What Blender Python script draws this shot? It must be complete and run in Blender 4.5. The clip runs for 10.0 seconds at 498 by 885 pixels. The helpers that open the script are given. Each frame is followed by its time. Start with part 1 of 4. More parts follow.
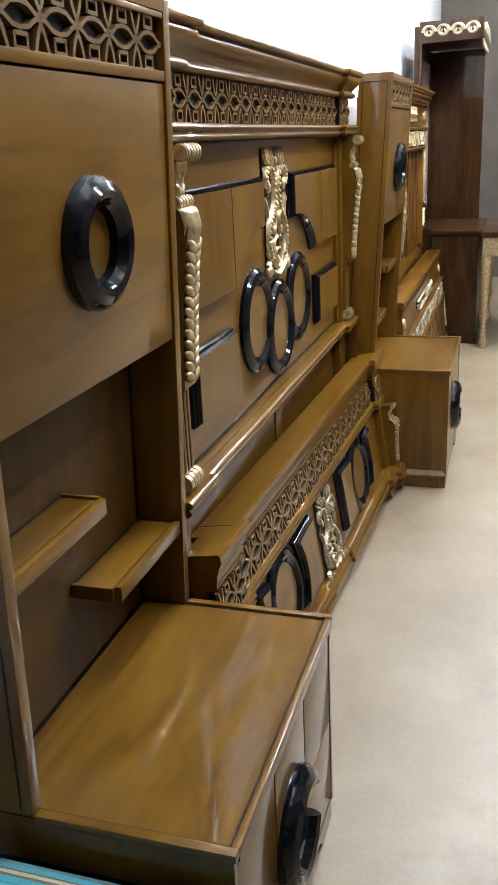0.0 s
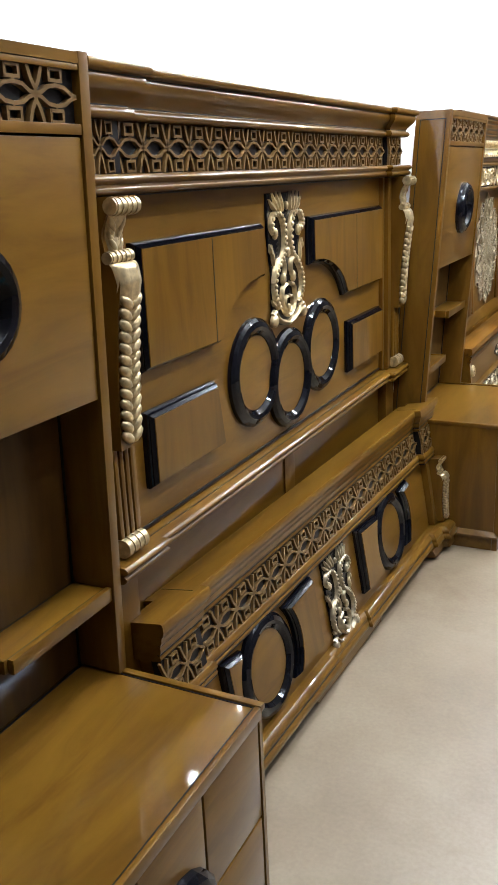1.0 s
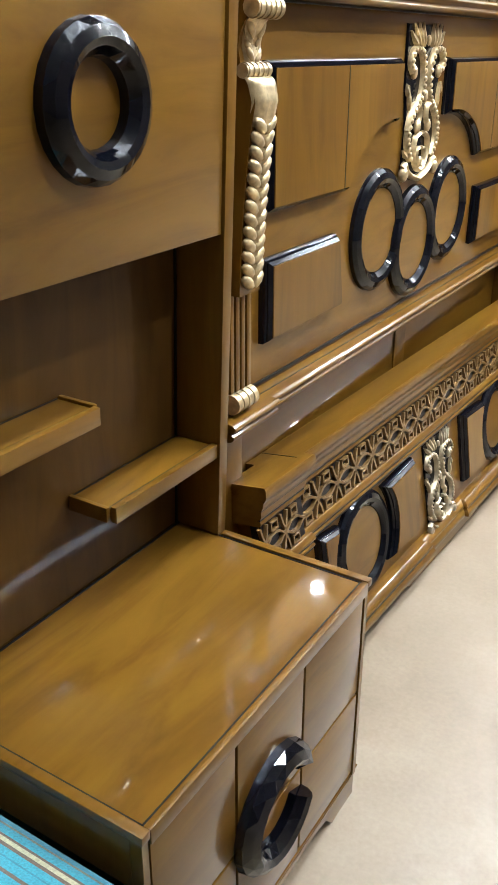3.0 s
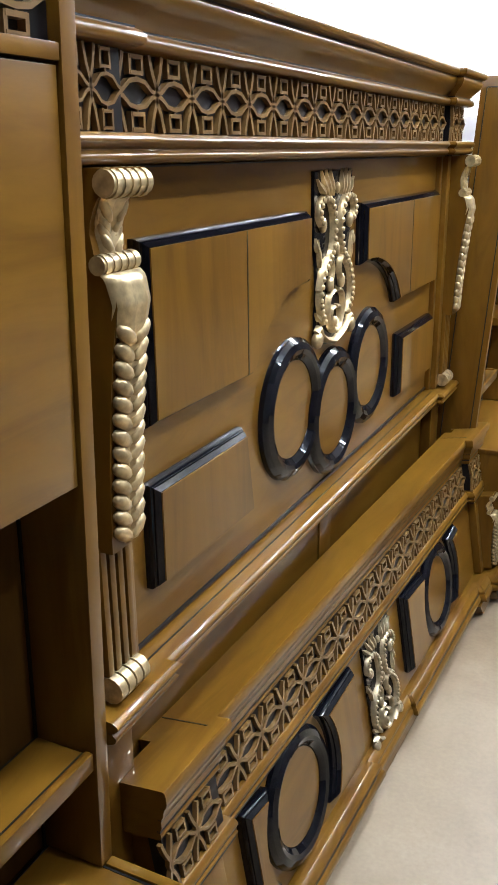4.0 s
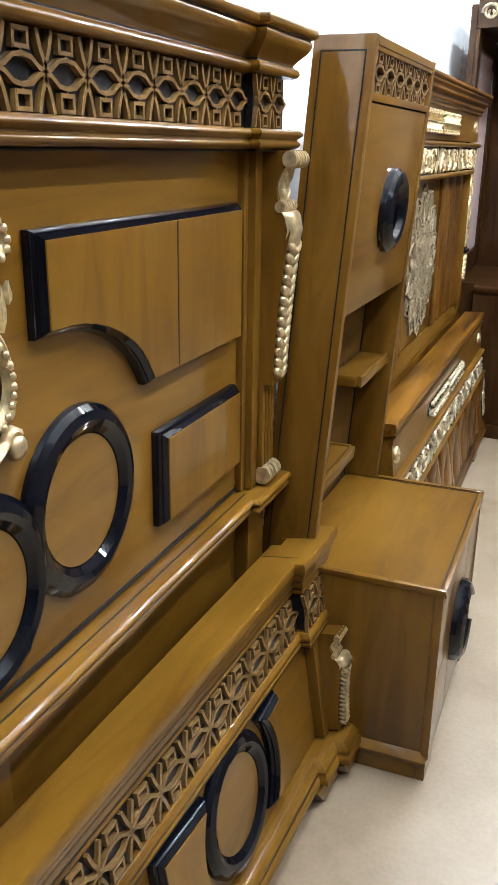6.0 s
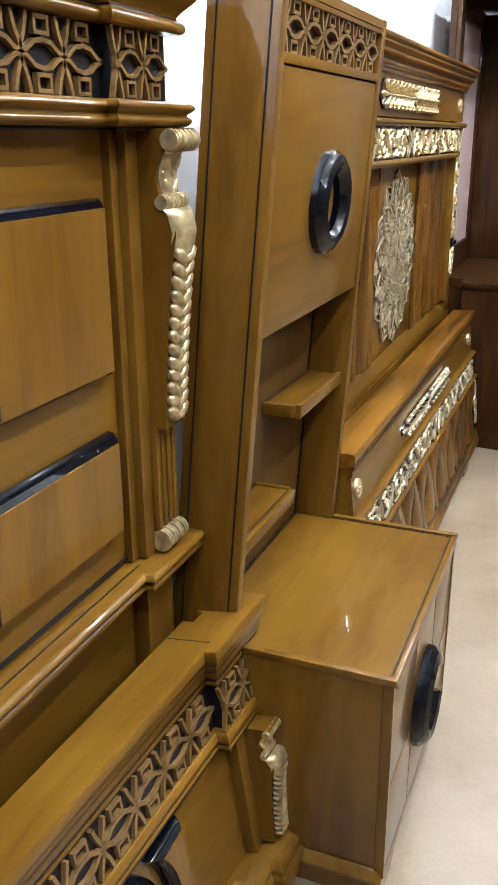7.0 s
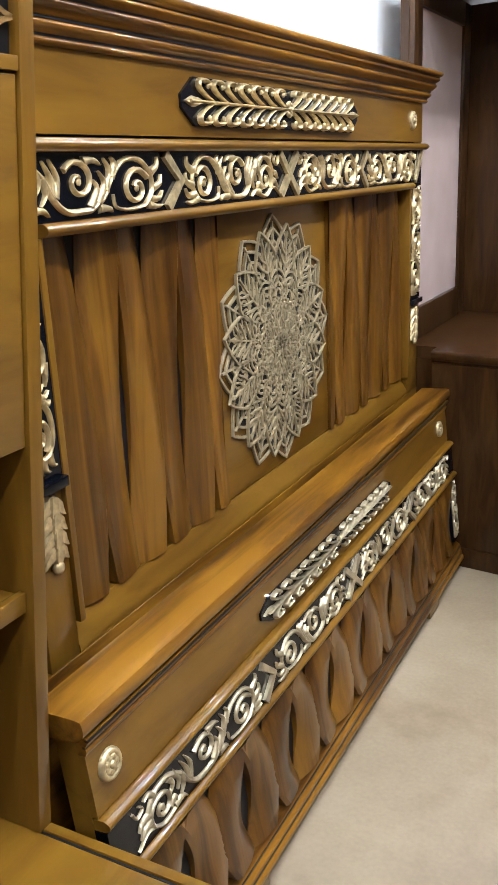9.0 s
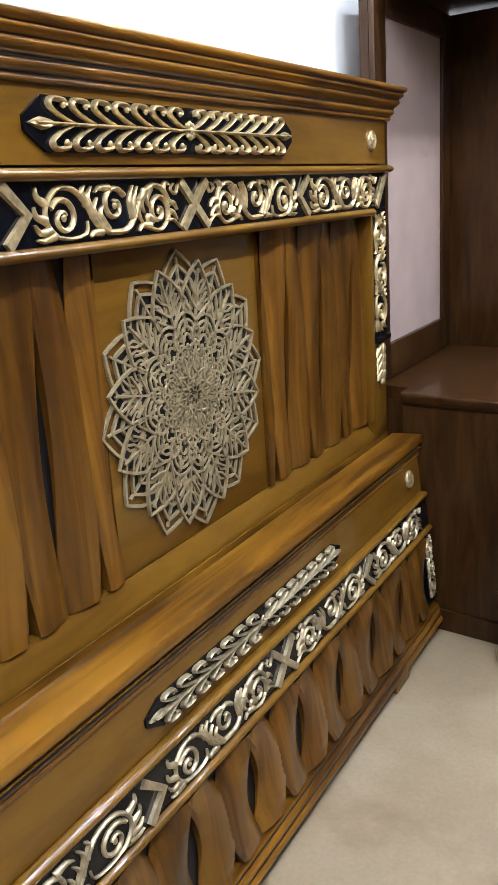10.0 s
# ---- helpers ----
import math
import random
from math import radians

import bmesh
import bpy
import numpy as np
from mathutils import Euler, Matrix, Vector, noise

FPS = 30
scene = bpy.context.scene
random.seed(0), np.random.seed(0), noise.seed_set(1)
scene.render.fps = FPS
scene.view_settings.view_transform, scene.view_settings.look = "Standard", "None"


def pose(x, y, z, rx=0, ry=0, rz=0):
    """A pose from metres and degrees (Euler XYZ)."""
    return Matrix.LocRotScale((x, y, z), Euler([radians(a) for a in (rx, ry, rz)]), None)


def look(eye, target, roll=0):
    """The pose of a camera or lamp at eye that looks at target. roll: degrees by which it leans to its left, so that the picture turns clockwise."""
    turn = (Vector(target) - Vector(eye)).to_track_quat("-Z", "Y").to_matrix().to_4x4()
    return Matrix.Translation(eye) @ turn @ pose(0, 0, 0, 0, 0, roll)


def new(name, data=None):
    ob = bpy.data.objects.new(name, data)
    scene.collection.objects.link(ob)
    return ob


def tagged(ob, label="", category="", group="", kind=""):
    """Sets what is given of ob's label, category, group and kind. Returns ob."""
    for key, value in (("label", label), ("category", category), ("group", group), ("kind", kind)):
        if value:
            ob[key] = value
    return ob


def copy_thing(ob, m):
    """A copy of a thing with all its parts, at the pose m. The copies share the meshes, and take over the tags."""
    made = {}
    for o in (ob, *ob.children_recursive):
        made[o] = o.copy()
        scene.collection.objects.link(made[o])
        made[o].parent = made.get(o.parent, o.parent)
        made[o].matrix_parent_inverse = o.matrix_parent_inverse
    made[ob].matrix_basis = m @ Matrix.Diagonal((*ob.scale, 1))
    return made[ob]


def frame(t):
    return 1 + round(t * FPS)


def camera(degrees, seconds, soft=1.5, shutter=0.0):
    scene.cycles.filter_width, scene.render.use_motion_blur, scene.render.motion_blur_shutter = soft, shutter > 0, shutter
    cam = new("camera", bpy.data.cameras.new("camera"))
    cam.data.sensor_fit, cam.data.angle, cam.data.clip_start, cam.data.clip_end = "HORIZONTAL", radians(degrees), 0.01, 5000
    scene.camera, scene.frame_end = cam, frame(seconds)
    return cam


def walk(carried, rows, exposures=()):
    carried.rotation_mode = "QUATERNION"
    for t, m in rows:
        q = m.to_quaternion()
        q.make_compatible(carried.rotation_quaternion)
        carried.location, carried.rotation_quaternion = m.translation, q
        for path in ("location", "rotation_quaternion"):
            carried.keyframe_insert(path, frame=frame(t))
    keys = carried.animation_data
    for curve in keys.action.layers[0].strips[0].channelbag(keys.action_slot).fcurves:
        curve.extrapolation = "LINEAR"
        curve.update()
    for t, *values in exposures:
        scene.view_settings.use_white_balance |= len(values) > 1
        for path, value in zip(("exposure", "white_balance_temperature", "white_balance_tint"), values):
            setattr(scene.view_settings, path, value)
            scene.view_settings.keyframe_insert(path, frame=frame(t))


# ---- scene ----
cam = camera(32.6, 10.0)
PATH = [
    (0, (0.646, -1.604, 1.368), (0.067, 0.192, 0.703), -2.9),
    (0.5, (0.852, -1.442, 1.383), (0.107, 0.305, 0.756), -2.3),
    (1, (0.931, -1.356, 1.395), (0.065, 0.345, 0.798), -2.6),
    (1.2, (0.935, -1.341, 1.404), (-0.033, 0.306, 0.812), -2.3),
    (1.5, (0.902, -1.38, 1.402), (-0.128, 0.235, 0.829), -2.3),
    (2, (0.857, -1.431, 1.399), (-0.28, 0.1, 0.796), -0.5),
    (2.5, (0.843, -1.409, 1.328), (-0.265, 0.069, 0.562), 0.4),
    (3, (0.802, -1.308, 1.303), (-0.162, 0.229, 0.461), 0.1),
    (3.2, (0.742, -1.242, 1.339), (-0.151, 0.356, 0.533), -0.1),
    (4.3, (0.608, -0.766, 1.385), (-0.231, 0.939, 0.762), -0.6),
    (4.5, (0.615, -0.673, 1.385), (-0.237, 1.024, 0.755), 0.1),
    (5, (0.597, -0.426, 1.371), (-0.214, 1.28, 0.713), 1.0),
    (5.5, (0.589, -0.19, 1.38), (-0.155, 1.547, 0.725), 0.4),
    (6, (0.618, 0.038, 1.377), (-0.077, 1.795, 0.721), 0.9),
    (6.2, (0.627, 0.122, 1.374), (-0.048, 1.883, 0.708), 1.5),
    (7.3, (0.685, 0.632, 1.358), (-0.044, 2.367, 0.683), -0.8),
    (7.5, (0.714, 0.756, 1.362), (-0.015, 2.498, 0.703), -0.5),
    (8, (0.804, 0.998, 1.348), (0.041, 2.729, 0.697), -0.7),
    (8.5, (0.815, 1.286, 1.329), (0.004, 2.991, 0.669), -1.5),
    (9, (0.856, 1.577, 1.351), (-0.045, 3.256, 0.743), -2.7),
    (9.5, (0.914, 1.833, 1.356), (-0.083, 3.477, 0.806), -3.6),
    (10, (0.966, 1.936, 1.348), (-0.019, 3.585, 0.793), -3.7),
]
EXPOSURES = [(0, 0.97), (0.5, 1.0), (1, 0.9), (2, 1.0), (2.5, 1.58), (3, 1.5), (4.5, 1.0), (5.5, 1.04), (6, 1.0), (7.5, 1.12), (8, 1.08), (8.5, 0.98), (9.5, 1.0), (10, 0.78)]
walk(cam, [(t, look(eye, target, roll)) for t, eye, target, roll in PATH], EXPOSURES)


import itertools

# ---- light and exposure ----
world = bpy.data.worlds.new("world")
world.use_nodes = True
scene.world = world
wbg = world.node_tree.nodes["Background"]
wbg.inputs[0].default_value = (0.85, 0.92, 1.0, 1)
wbg.inputs[1].default_value = 0.25


# ---- materials ----
def mat_new(name):
    m = bpy.data.materials.new(name)
    m.use_nodes = True
    nt = m.node_tree
    return m, nt.nodes, nt.links, nt.nodes["Principled BSDF"]


def ramp(nodes, stops):
    r = nodes.new("ShaderNodeValToRGB")
    els = r.color_ramp.elements
    while len(els) < len(stops):
        els.new(0.5)
    for e, (p, c) in zip(els, stops):
        e.position, e.color = p, (*c, 1)
    return r


def wood(name, light, mid, dark, stretch=(6, 6, 1.0), rough=0.32, scale=6.0, contrast=1.0, coat=0.6, spread=0.06):
    m, n, l, b = mat_new(name)
    tc = n.new("ShaderNodeTexCoord")
    oi = n.new("ShaderNodeObjectInfo")
    add = n.new("ShaderNodeVectorMath")
    sc = n.new("ShaderNodeVectorMath")
    sc.operation = "SCALE"
    comb = n.new("ShaderNodeCombineXYZ")
    for i in range(3):
        l.new(oi.outputs["Random"], comb.inputs[i])
    l.new(comb.outputs[0], sc.inputs[0])
    sc.inputs["Scale"].default_value = 7.0
    l.new(tc.outputs["Object"], add.inputs[0])
    l.new(sc.outputs[0], add.inputs[1])
    mp = n.new("ShaderNodeMapping")
    mp.inputs["Scale"].default_value = stretch
    l.new(add.outputs[0], mp.inputs[0])
    n1 = n.new("ShaderNodeTexNoise")
    n1.inputs["Scale"].default_value = scale
    n1.inputs["Detail"].default_value = 6
    n1.inputs["Roughness"].default_value = 0.6
    n1.inputs["Distortion"].default_value = 0.8
    l.new(mp.outputs[0], n1.inputs[0])
    n2 = n.new("ShaderNodeTexNoise")
    n2.inputs["Scale"].default_value = 1.6
    n2.inputs["Detail"].default_value = 3
    l.new(add.outputs[0], n2.inputs[0])
    r = ramp(n, [(0.5 - 0.22 / contrast, dark), (0.5, mid), (0.5 + 0.22 / contrast, light)])
    l.new(n1.outputs[0], r.inputs[0])
    mixn = n.new("ShaderNodeMixRGB")
    mixn.blend_type = "MULTIPLY"
    r2 = ramp(n, [(0.3, (0.78, 0.74, 0.7)), (0.7, (1.08, 1.06, 1.04))])
    l.new(n2.outputs[0], r2.inputs[0])
    mixn.inputs[0].default_value = 0.8
    l.new(r.outputs[0], mixn.inputs[1])
    l.new(r2.outputs[0], mixn.inputs[2])
    tone = n.new("ShaderNodeMapRange")
    tone.inputs["To Min"].default_value, tone.inputs["To Max"].default_value = 0.70 * (1.0 - spread), 0.70 * (1.0 + spread)
    l.new(oi.outputs["Random"], tone.inputs["Value"])
    hv = n.new("ShaderNodeHueSaturation")
    l.new(tone.outputs[0], hv.inputs["Value"])
    l.new(mixn.outputs[0], hv.inputs["Color"])
    l.new(hv.outputs[0], b.inputs["Base Color"])
    b.inputs["Specular IOR Level"].default_value = 0.1
    b.inputs["Roughness"].default_value = rough
    rr = n.new("ShaderNodeMapRange")
    rr.inputs["To Min"].default_value, rr.inputs["To Max"].default_value = rough * 0.75, rough * 1.35
    l.new(n2.outputs[0], rr.inputs["Value"])
    l.new(rr.outputs[0], b.inputs["Roughness"])
    b.inputs["Coat Weight"].default_value = coat
    b.inputs["Coat Roughness"].default_value = 0.035
    bp = n.new("ShaderNodeBump")
    bp.inputs["Strength"].default_value = 0.05
    bp.inputs["Distance"].default_value = 0.002
    l.new(n1.outputs[0], bp.inputs["Height"])
    l.new(bp.outputs[0], b.inputs["Normal"])
    n3 = n.new("ShaderNodeTexNoise")
    n3.inputs["Scale"].default_value = 9
    n3.inputs["Detail"].default_value = 1
    l.new(tc.outputs["Object"], n3.inputs[0])
    bc = n.new("ShaderNodeBump")
    bc.inputs["Strength"].default_value = 0.045
    bc.inputs["Distance"].default_value = 0.004
    l.new(n3.outputs[0], bc.inputs["Height"])
    l.new(bc.outputs[0], b.inputs["Coat Normal"])
    return m


def plain(name, col, rough=0.4, metal=0.0, var=0.15, scale=30.0, bump=0.1, coat=0.0, spec=0.5):
    m, n, l, b = mat_new(name)
    tc = n.new("ShaderNodeTexCoord")
    n1 = n.new("ShaderNodeTexNoise")
    n1.inputs["Scale"].default_value = scale
    n1.inputs["Detail"].default_value = 4
    l.new(tc.outputs["Object"], n1.inputs[0])
    r = ramp(n, [(0.3, tuple(c * (1 - var) for c in col)), (0.7, tuple(min(1, c * (1 + var)) for c in col))])
    l.new(n1.outputs[0], r.inputs[0])
    l.new(r.outputs[0], b.inputs["Base Color"])
    b.inputs["Roughness"].default_value = rough
    b.inputs["Metallic"].default_value = metal
    b.inputs["Coat Weight"].default_value = coat
    b.inputs["Coat Roughness"].default_value = 0.05
    b.inputs["Specular IOR Level"].default_value = spec
    bp = n.new("ShaderNodeBump")
    bp.inputs["Strength"].default_value = bump
    bp.inputs["Distance"].default_value = 0.002
    l.new(n1.outputs[0], bp.inputs["Height"])
    l.new(bp.outputs[0], b.inputs["Normal"])
    return m


WOOD = wood("lacquered_teak", (0.215, 0.103, 0.0120), (0.184, 0.086, 0.0100), (0.134, 0.059, 0.0070), (4, 0.7, 4), scale=4, contrast=1.25)
WOOD_V = wood("lacquered_teak_upright", (0.206, 0.098, 0.0115), (0.176, 0.081, 0.0095), (0.128, 0.056, 0.0068), (4, 4, 0.6), scale=4, contrast=1.25)
WOOD_B = wood("streaky_teak", (0.285, 0.124, 0.0130), (0.190, 0.078, 0.0085), (0.075, 0.028, 0.0045), (5, 0.45, 5), scale=4, contrast=1.6)
WOOD_S = wood("slat_teak", (0.205, 0.090, 0.0110), (0.135, 0.054, 0.0070), (0.066, 0.024, 0.0040), (6, 6, 0.4), scale=3.5, contrast=1.5, spread=0.28)
WOOD_D = wood("dark_walnut", (0.074, 0.032, 0.0098), (0.048, 0.020, 0.0064), (0.025, 0.010, 0.0038), (5, 5, 0.7), rough=0.3, coat=0.3)
# Teak for the niche back: less coat, the niche's shade put into its colour.
WOOD_N = wood("niche_shaded_teak", (0.120, 0.058, 0.0105), (0.098, 0.046, 0.0085), (0.070, 0.031, 0.0060), (4, 4, 0.6), rough=0.45, scale=4, contrast=1.2, coat=0.12)
BLACK = plain("black_lacquer", (0.0025, 0.003, 0.005), 0.04, var=0.3, scale=60, bump=0.02, spec=0.32)
BACKING = plain("dark_stain_and_gap_shade", (0.008, 0.007, 0.008), 0.35, var=0.3, bump=0.05, spec=0.2)
LATTICE = plain("carved_lattice_wood", (0.130, 0.070, 0.022), 0.3, var=0.25, scale=40, bump=0.2, coat=0.3)
GOLD = plain("antique_gold_paint", (0.45, 0.345, 0.190), 0.33, metal=0.6, var=0.35, scale=70, bump=0.3)
SILVER_GOLD = plain("champagne_gold_paint", (0.37, 0.305, 0.20), 0.33, metal=0.65, var=0.25, scale=70, bump=0.3)
BRONZE = plain("bronze_painted_fretwork", (0.29, 0.228, 0.138), 0.40, metal=0.3, var=0.2, scale=50, bump=0.2)
CEIL = plain("ceiling_paint", (0.55, 0.54, 0.52), 0.8, var=0.03, scale=6, bump=0.1)
FAR_WALL = plain("dark_far_side", (0.09, 0.07, 0.055), 0.7, var=0.2, scale=4, bump=0.1)


def floor_material():
    m, n, l, b = mat_new("beige_floor")
    tc = n.new("ShaderNodeTexCoord")
    a = n.new("ShaderNodeTexNoise")
    a.inputs["Scale"].default_value = 2.2
    a.inputs["Detail"].default_value = 6
    a.inputs["Roughness"].default_value = 0.62
    l.new(tc.outputs["Object"], a.inputs[0])
    r = ramp(n, [(0.30, (0.190, 0.138, 0.087)), (0.5, (0.240, 0.181, 0.119)), (0.72, (0.292, 0.231, 0.161))])
    l.new(a.outputs[0], r.inputs[0])
    c = n.new("ShaderNodeTexNoise")
    c.inputs["Scale"].default_value = 1.1
    c.inputs["Detail"].default_value = 5
    c.inputs["Roughness"].default_value = 0.75
    mp = n.new("ShaderNodeMapping")
    mp.inputs["Location"].default_value = (3.1, 1.7, 0)
    l.new(tc.outputs["Object"], mp.inputs[0])
    l.new(mp.outputs[0], c.inputs[0])
    rs = ramp(n, [(0.55, (1, 1, 1)), (0.66, (0.58, 0.44, 0.31))])
    l.new(c.outputs[0], rs.inputs[0])
    mul = n.new("ShaderNodeMixRGB")
    mul.blend_type = "MULTIPLY"
    mul.inputs[0].default_value = 0.45
    l.new(r.outputs[0], mul.inputs[1])
    l.new(rs.outputs[0], mul.inputs[2])
    f = n.new("ShaderNodeTexNoise")
    f.inputs["Scale"].default_value = 90
    f.inputs["Detail"].default_value = 3
    l.new(tc.outputs["Object"], f.inputs[0])
    rf = ramp(n, [(0.3, (0.93, 0.92, 0.9)), (0.7, (1.05, 1.05, 1.05))])
    l.new(f.outputs[0], rf.inputs[0])
    mul2 = n.new("ShaderNodeMixRGB")
    mul2.blend_type = "MULTIPLY"
    mul2.inputs[0].default_value = 1.0
    l.new(mul.outputs[0], mul2.inputs[1])
    l.new(rf.outputs[0], mul2.inputs[2])
    l.new(mul2.outputs[0], b.inputs["Base Color"])
    b.inputs["Roughness"].default_value = 0.42
    bp = n.new("ShaderNodeBump")
    bp.inputs["Strength"].default_value = 0.08
    bp.inputs["Distance"].default_value = 0.002
    l.new(f.outputs[0], bp.inputs["Height"])
    l.new(bp.outputs[0], b.inputs["Normal"])
    return m


FLOOR = floor_material()
WALL = plain("white_wallpaper", (0.90, 0.90, 0.90), 0.6, var=0.02, scale=12, bump=0.05)
MOTIF = plain("pale_wallpaper_print", (0.86, 0.78, 0.70), 0.55, var=0.1, scale=30, bump=0.02)


def fabric():
    m, n, l, b = mat_new("turquoise_striped_fabric")
    tc = n.new("ShaderNodeTexCoord")
    sep = n.new("ShaderNodeSeparateXYZ")
    l.new(tc.outputs["Object"], sep.inputs[0])
    mul = n.new("ShaderNodeMath")
    mul.operation = "MULTIPLY"
    mul.inputs[1].default_value = 13.0
    l.new(sep.outputs[1], mul.inputs[0])
    fr = n.new("ShaderNodeMath")
    fr.operation = "FRACT"
    l.new(mul.outputs[0], fr.inputs[0])
    teal, brown, cream, navy = (0.018, 0.235, 0.30), (0.11, 0.055, 0.03), (0.42, 0.34, 0.20), (0.015, 0.15, 0.20)
    r = ramp(n, [(0.0, teal), (0.13, brown), (0.19, teal), (0.35, navy), (0.38, teal), (0.52, brown), (0.58, cream), (0.65, brown), (0.69, teal), (0.84, (0.2, 0.13, 0.08)), (0.88, teal)])
    r.color_ramp.interpolation = "CONSTANT"
    l.new(fr.outputs[0], r.inputs[0])
    wv = n.new("ShaderNodeTexNoise")
    wv.inputs["Scale"].default_value = 350
    l.new(tc.outputs["Object"], wv.inputs[0])
    rw = ramp(n, [(0.3, (0.7, 0.7, 0.7)), (0.7, (1.15, 1.15, 1.15))])
    l.new(wv.outputs[0], rw.inputs[0])
    mx = n.new("ShaderNodeMixRGB")
    mx.blend_type = "MULTIPLY"
    mx.inputs[0].default_value = 1
    l.new(r.outputs[0], mx.inputs[1])
    l.new(rw.outputs[0], mx.inputs[2])
    l.new(mx.outputs[0], b.inputs["Base Color"])
    b.inputs["Roughness"].default_value = 0.75
    b.inputs["Sheen Weight"].default_value = 0.3
    bp = n.new("ShaderNodeBump")
    bp.inputs["Strength"].default_value = 0.4
    bp.inputs["Distance"].default_value = 0.002
    l.new(wv.outputs[0], bp.inputs["Height"])
    l.new(bp.outputs[0], b.inputs["Normal"])
    return m


FABRIC = fabric()


def glow(name, col, strength):
    m, n, l, b = mat_new(name)
    b.inputs["Base Color"].default_value = (0.8, 0.8, 0.8, 1)
    b.inputs["Emission Color"].default_value = (*col, 1)
    b.inputs["Emission Strength"].default_value = strength
    return m


# ---- mesh helpers ----
def part(name, bm, material, parent=None, label="", smooth=False, sharp=34, flat=False):
    me = bpy.data.meshes.new(name)
    bmesh.ops.recalc_face_normals(bm, faces=bm.faces)
    bm.to_mesh(me)
    bm.free()
    me.materials.append(material)
    if flat:
        me.shade_flat()
    else:
        me.shade_smooth()
        me.set_sharp_from_angle(angle=radians(60 if smooth else sharp))
    ob = new(name, me)
    if parent is not None:
        ob.parent = parent
    if label:
        ob["label"] = label
    return ob


def thing(name, m, label, category, group="", kind=""):
    ob = new(name)
    ob.empty_display_size = 0.1
    ob.matrix_basis = m
    return tagged(ob, label, category, group, kind)


def box(bm, x0, x1, y0, y1, z0, z1, bevel=0.0):
    vs = [bm.verts.new((x, y, z)) for x in (x0, x1) for y in (y0, y1) for z in (z0, z1)]
    fs = [bm.faces.new([vs[i] for i in q]) for q in ((0, 1, 3, 2), (4, 6, 7, 5), (0, 4, 5, 1), (2, 3, 7, 6), (0, 2, 6, 4), (1, 5, 7, 3))]
    if bevel:
        es = {e for f in fs for e in f.edges}
        bmesh.ops.bevel(bm, geom=list(es), offset=bevel, segments=2, affect="EDGES", profile=0.6)


def boxed(*a, **k):
    bm = bmesh.new()
    box(bm, *a, **k)
    return bm


def rounded(profile):
    """Cuts the corners of a moulding's profile twice, so that its beads and hollows are round."""
    if len(profile) < 6:
        return profile
    back = min(d for d, z in profile)
    for _ in range(2):
        out = []
        for i, p in enumerate(profile):
            q, r = profile[i - 1], profile[(i + 1) % len(profile)]
            if p[0] <= back + 1e-6:
                out.append(p)
                continue
            for o in (q, r):
                out.append((p[0] + (o[0] - p[0]) * 0.25, p[1] + (o[1] - p[1]) * 0.25) if o[0] > back + 1e-6 else (p[0] + (o[0] - p[0]) * 0.03, p[1] + (o[1] - p[1]) * 0.03))
        profile = out
    return profile


def sweep(bm, profile, path):
    """A closed profile of (outward, z) along a path of (x, y), with mitred corners; outward is +x for a path along +y."""
    profile = rounded(profile)
    rings = []
    n = len(path)
    for i, (x, y) in enumerate(path):
        ns = []
        for a, b in ((i - 1, i), (i, i + 1)):
            if a >= 0 and b < n:
                t = Vector((path[b][0] - path[a][0], path[b][1] - path[a][1])).normalized()
                ns.append(Vector((t.y, -t.x)))
        o = ns[0] if len(ns) == 1 else (ns[0] + ns[1]) / (1 + ns[0].dot(ns[1]))
        rings.append([bm.verts.new((x + o.x * d, y + o.y * d, z)) for d, z in profile])
    m = len(profile)
    for r, s in zip(rings, rings[1:]):
        for j in range(m):
            bm.faces.new((r[j], r[(j + 1) % m], s[(j + 1) % m], s[j]))
    bm.faces.new(rings[0])
    bm.faces.new(rings[-1][::-1])


def offset_poly(poly, d):
    """Moves the sides of a closed outline inwards by d (outline counter-clockwise)."""
    out = []
    n = len(poly)
    for i in range(n):
        p, q, r = (Vector(poly[(i + k) % n]) for k in (-1, 0, 1))
        a, b = (q - p).normalized(), (r - q).normalized()
        na, nb = Vector((-a.y, a.x)), Vector((-b.y, b.x))
        o = (na + nb) / max(0.35, 1 + na.dot(nb))
        out.append(tuple(q + o * d))
    return out


def prism(bm, poly, x0, x1, inset=0.0, lip=0.0):
    """An outline of (y, z) from x0 to x1, its front narrowed by inset; lip: height of the straight part."""
    levels = [(poly, x0)]
    if lip:
        levels.append((poly, x0 + lip))
    levels.append((offset_poly(poly, inset) if inset else poly, x1))
    rings = [[bm.verts.new((x, y, z)) for y, z in pl] for pl, x in levels]
    n = len(poly)
    for r, s in zip(rings, rings[1:]):
        for j in range(n):
            bm.faces.new((r[j], r[(j + 1) % n], s[(j + 1) % n], s[j]))
    bm.faces.new(rings[0][::-1])
    bm.faces.new(rings[-1])


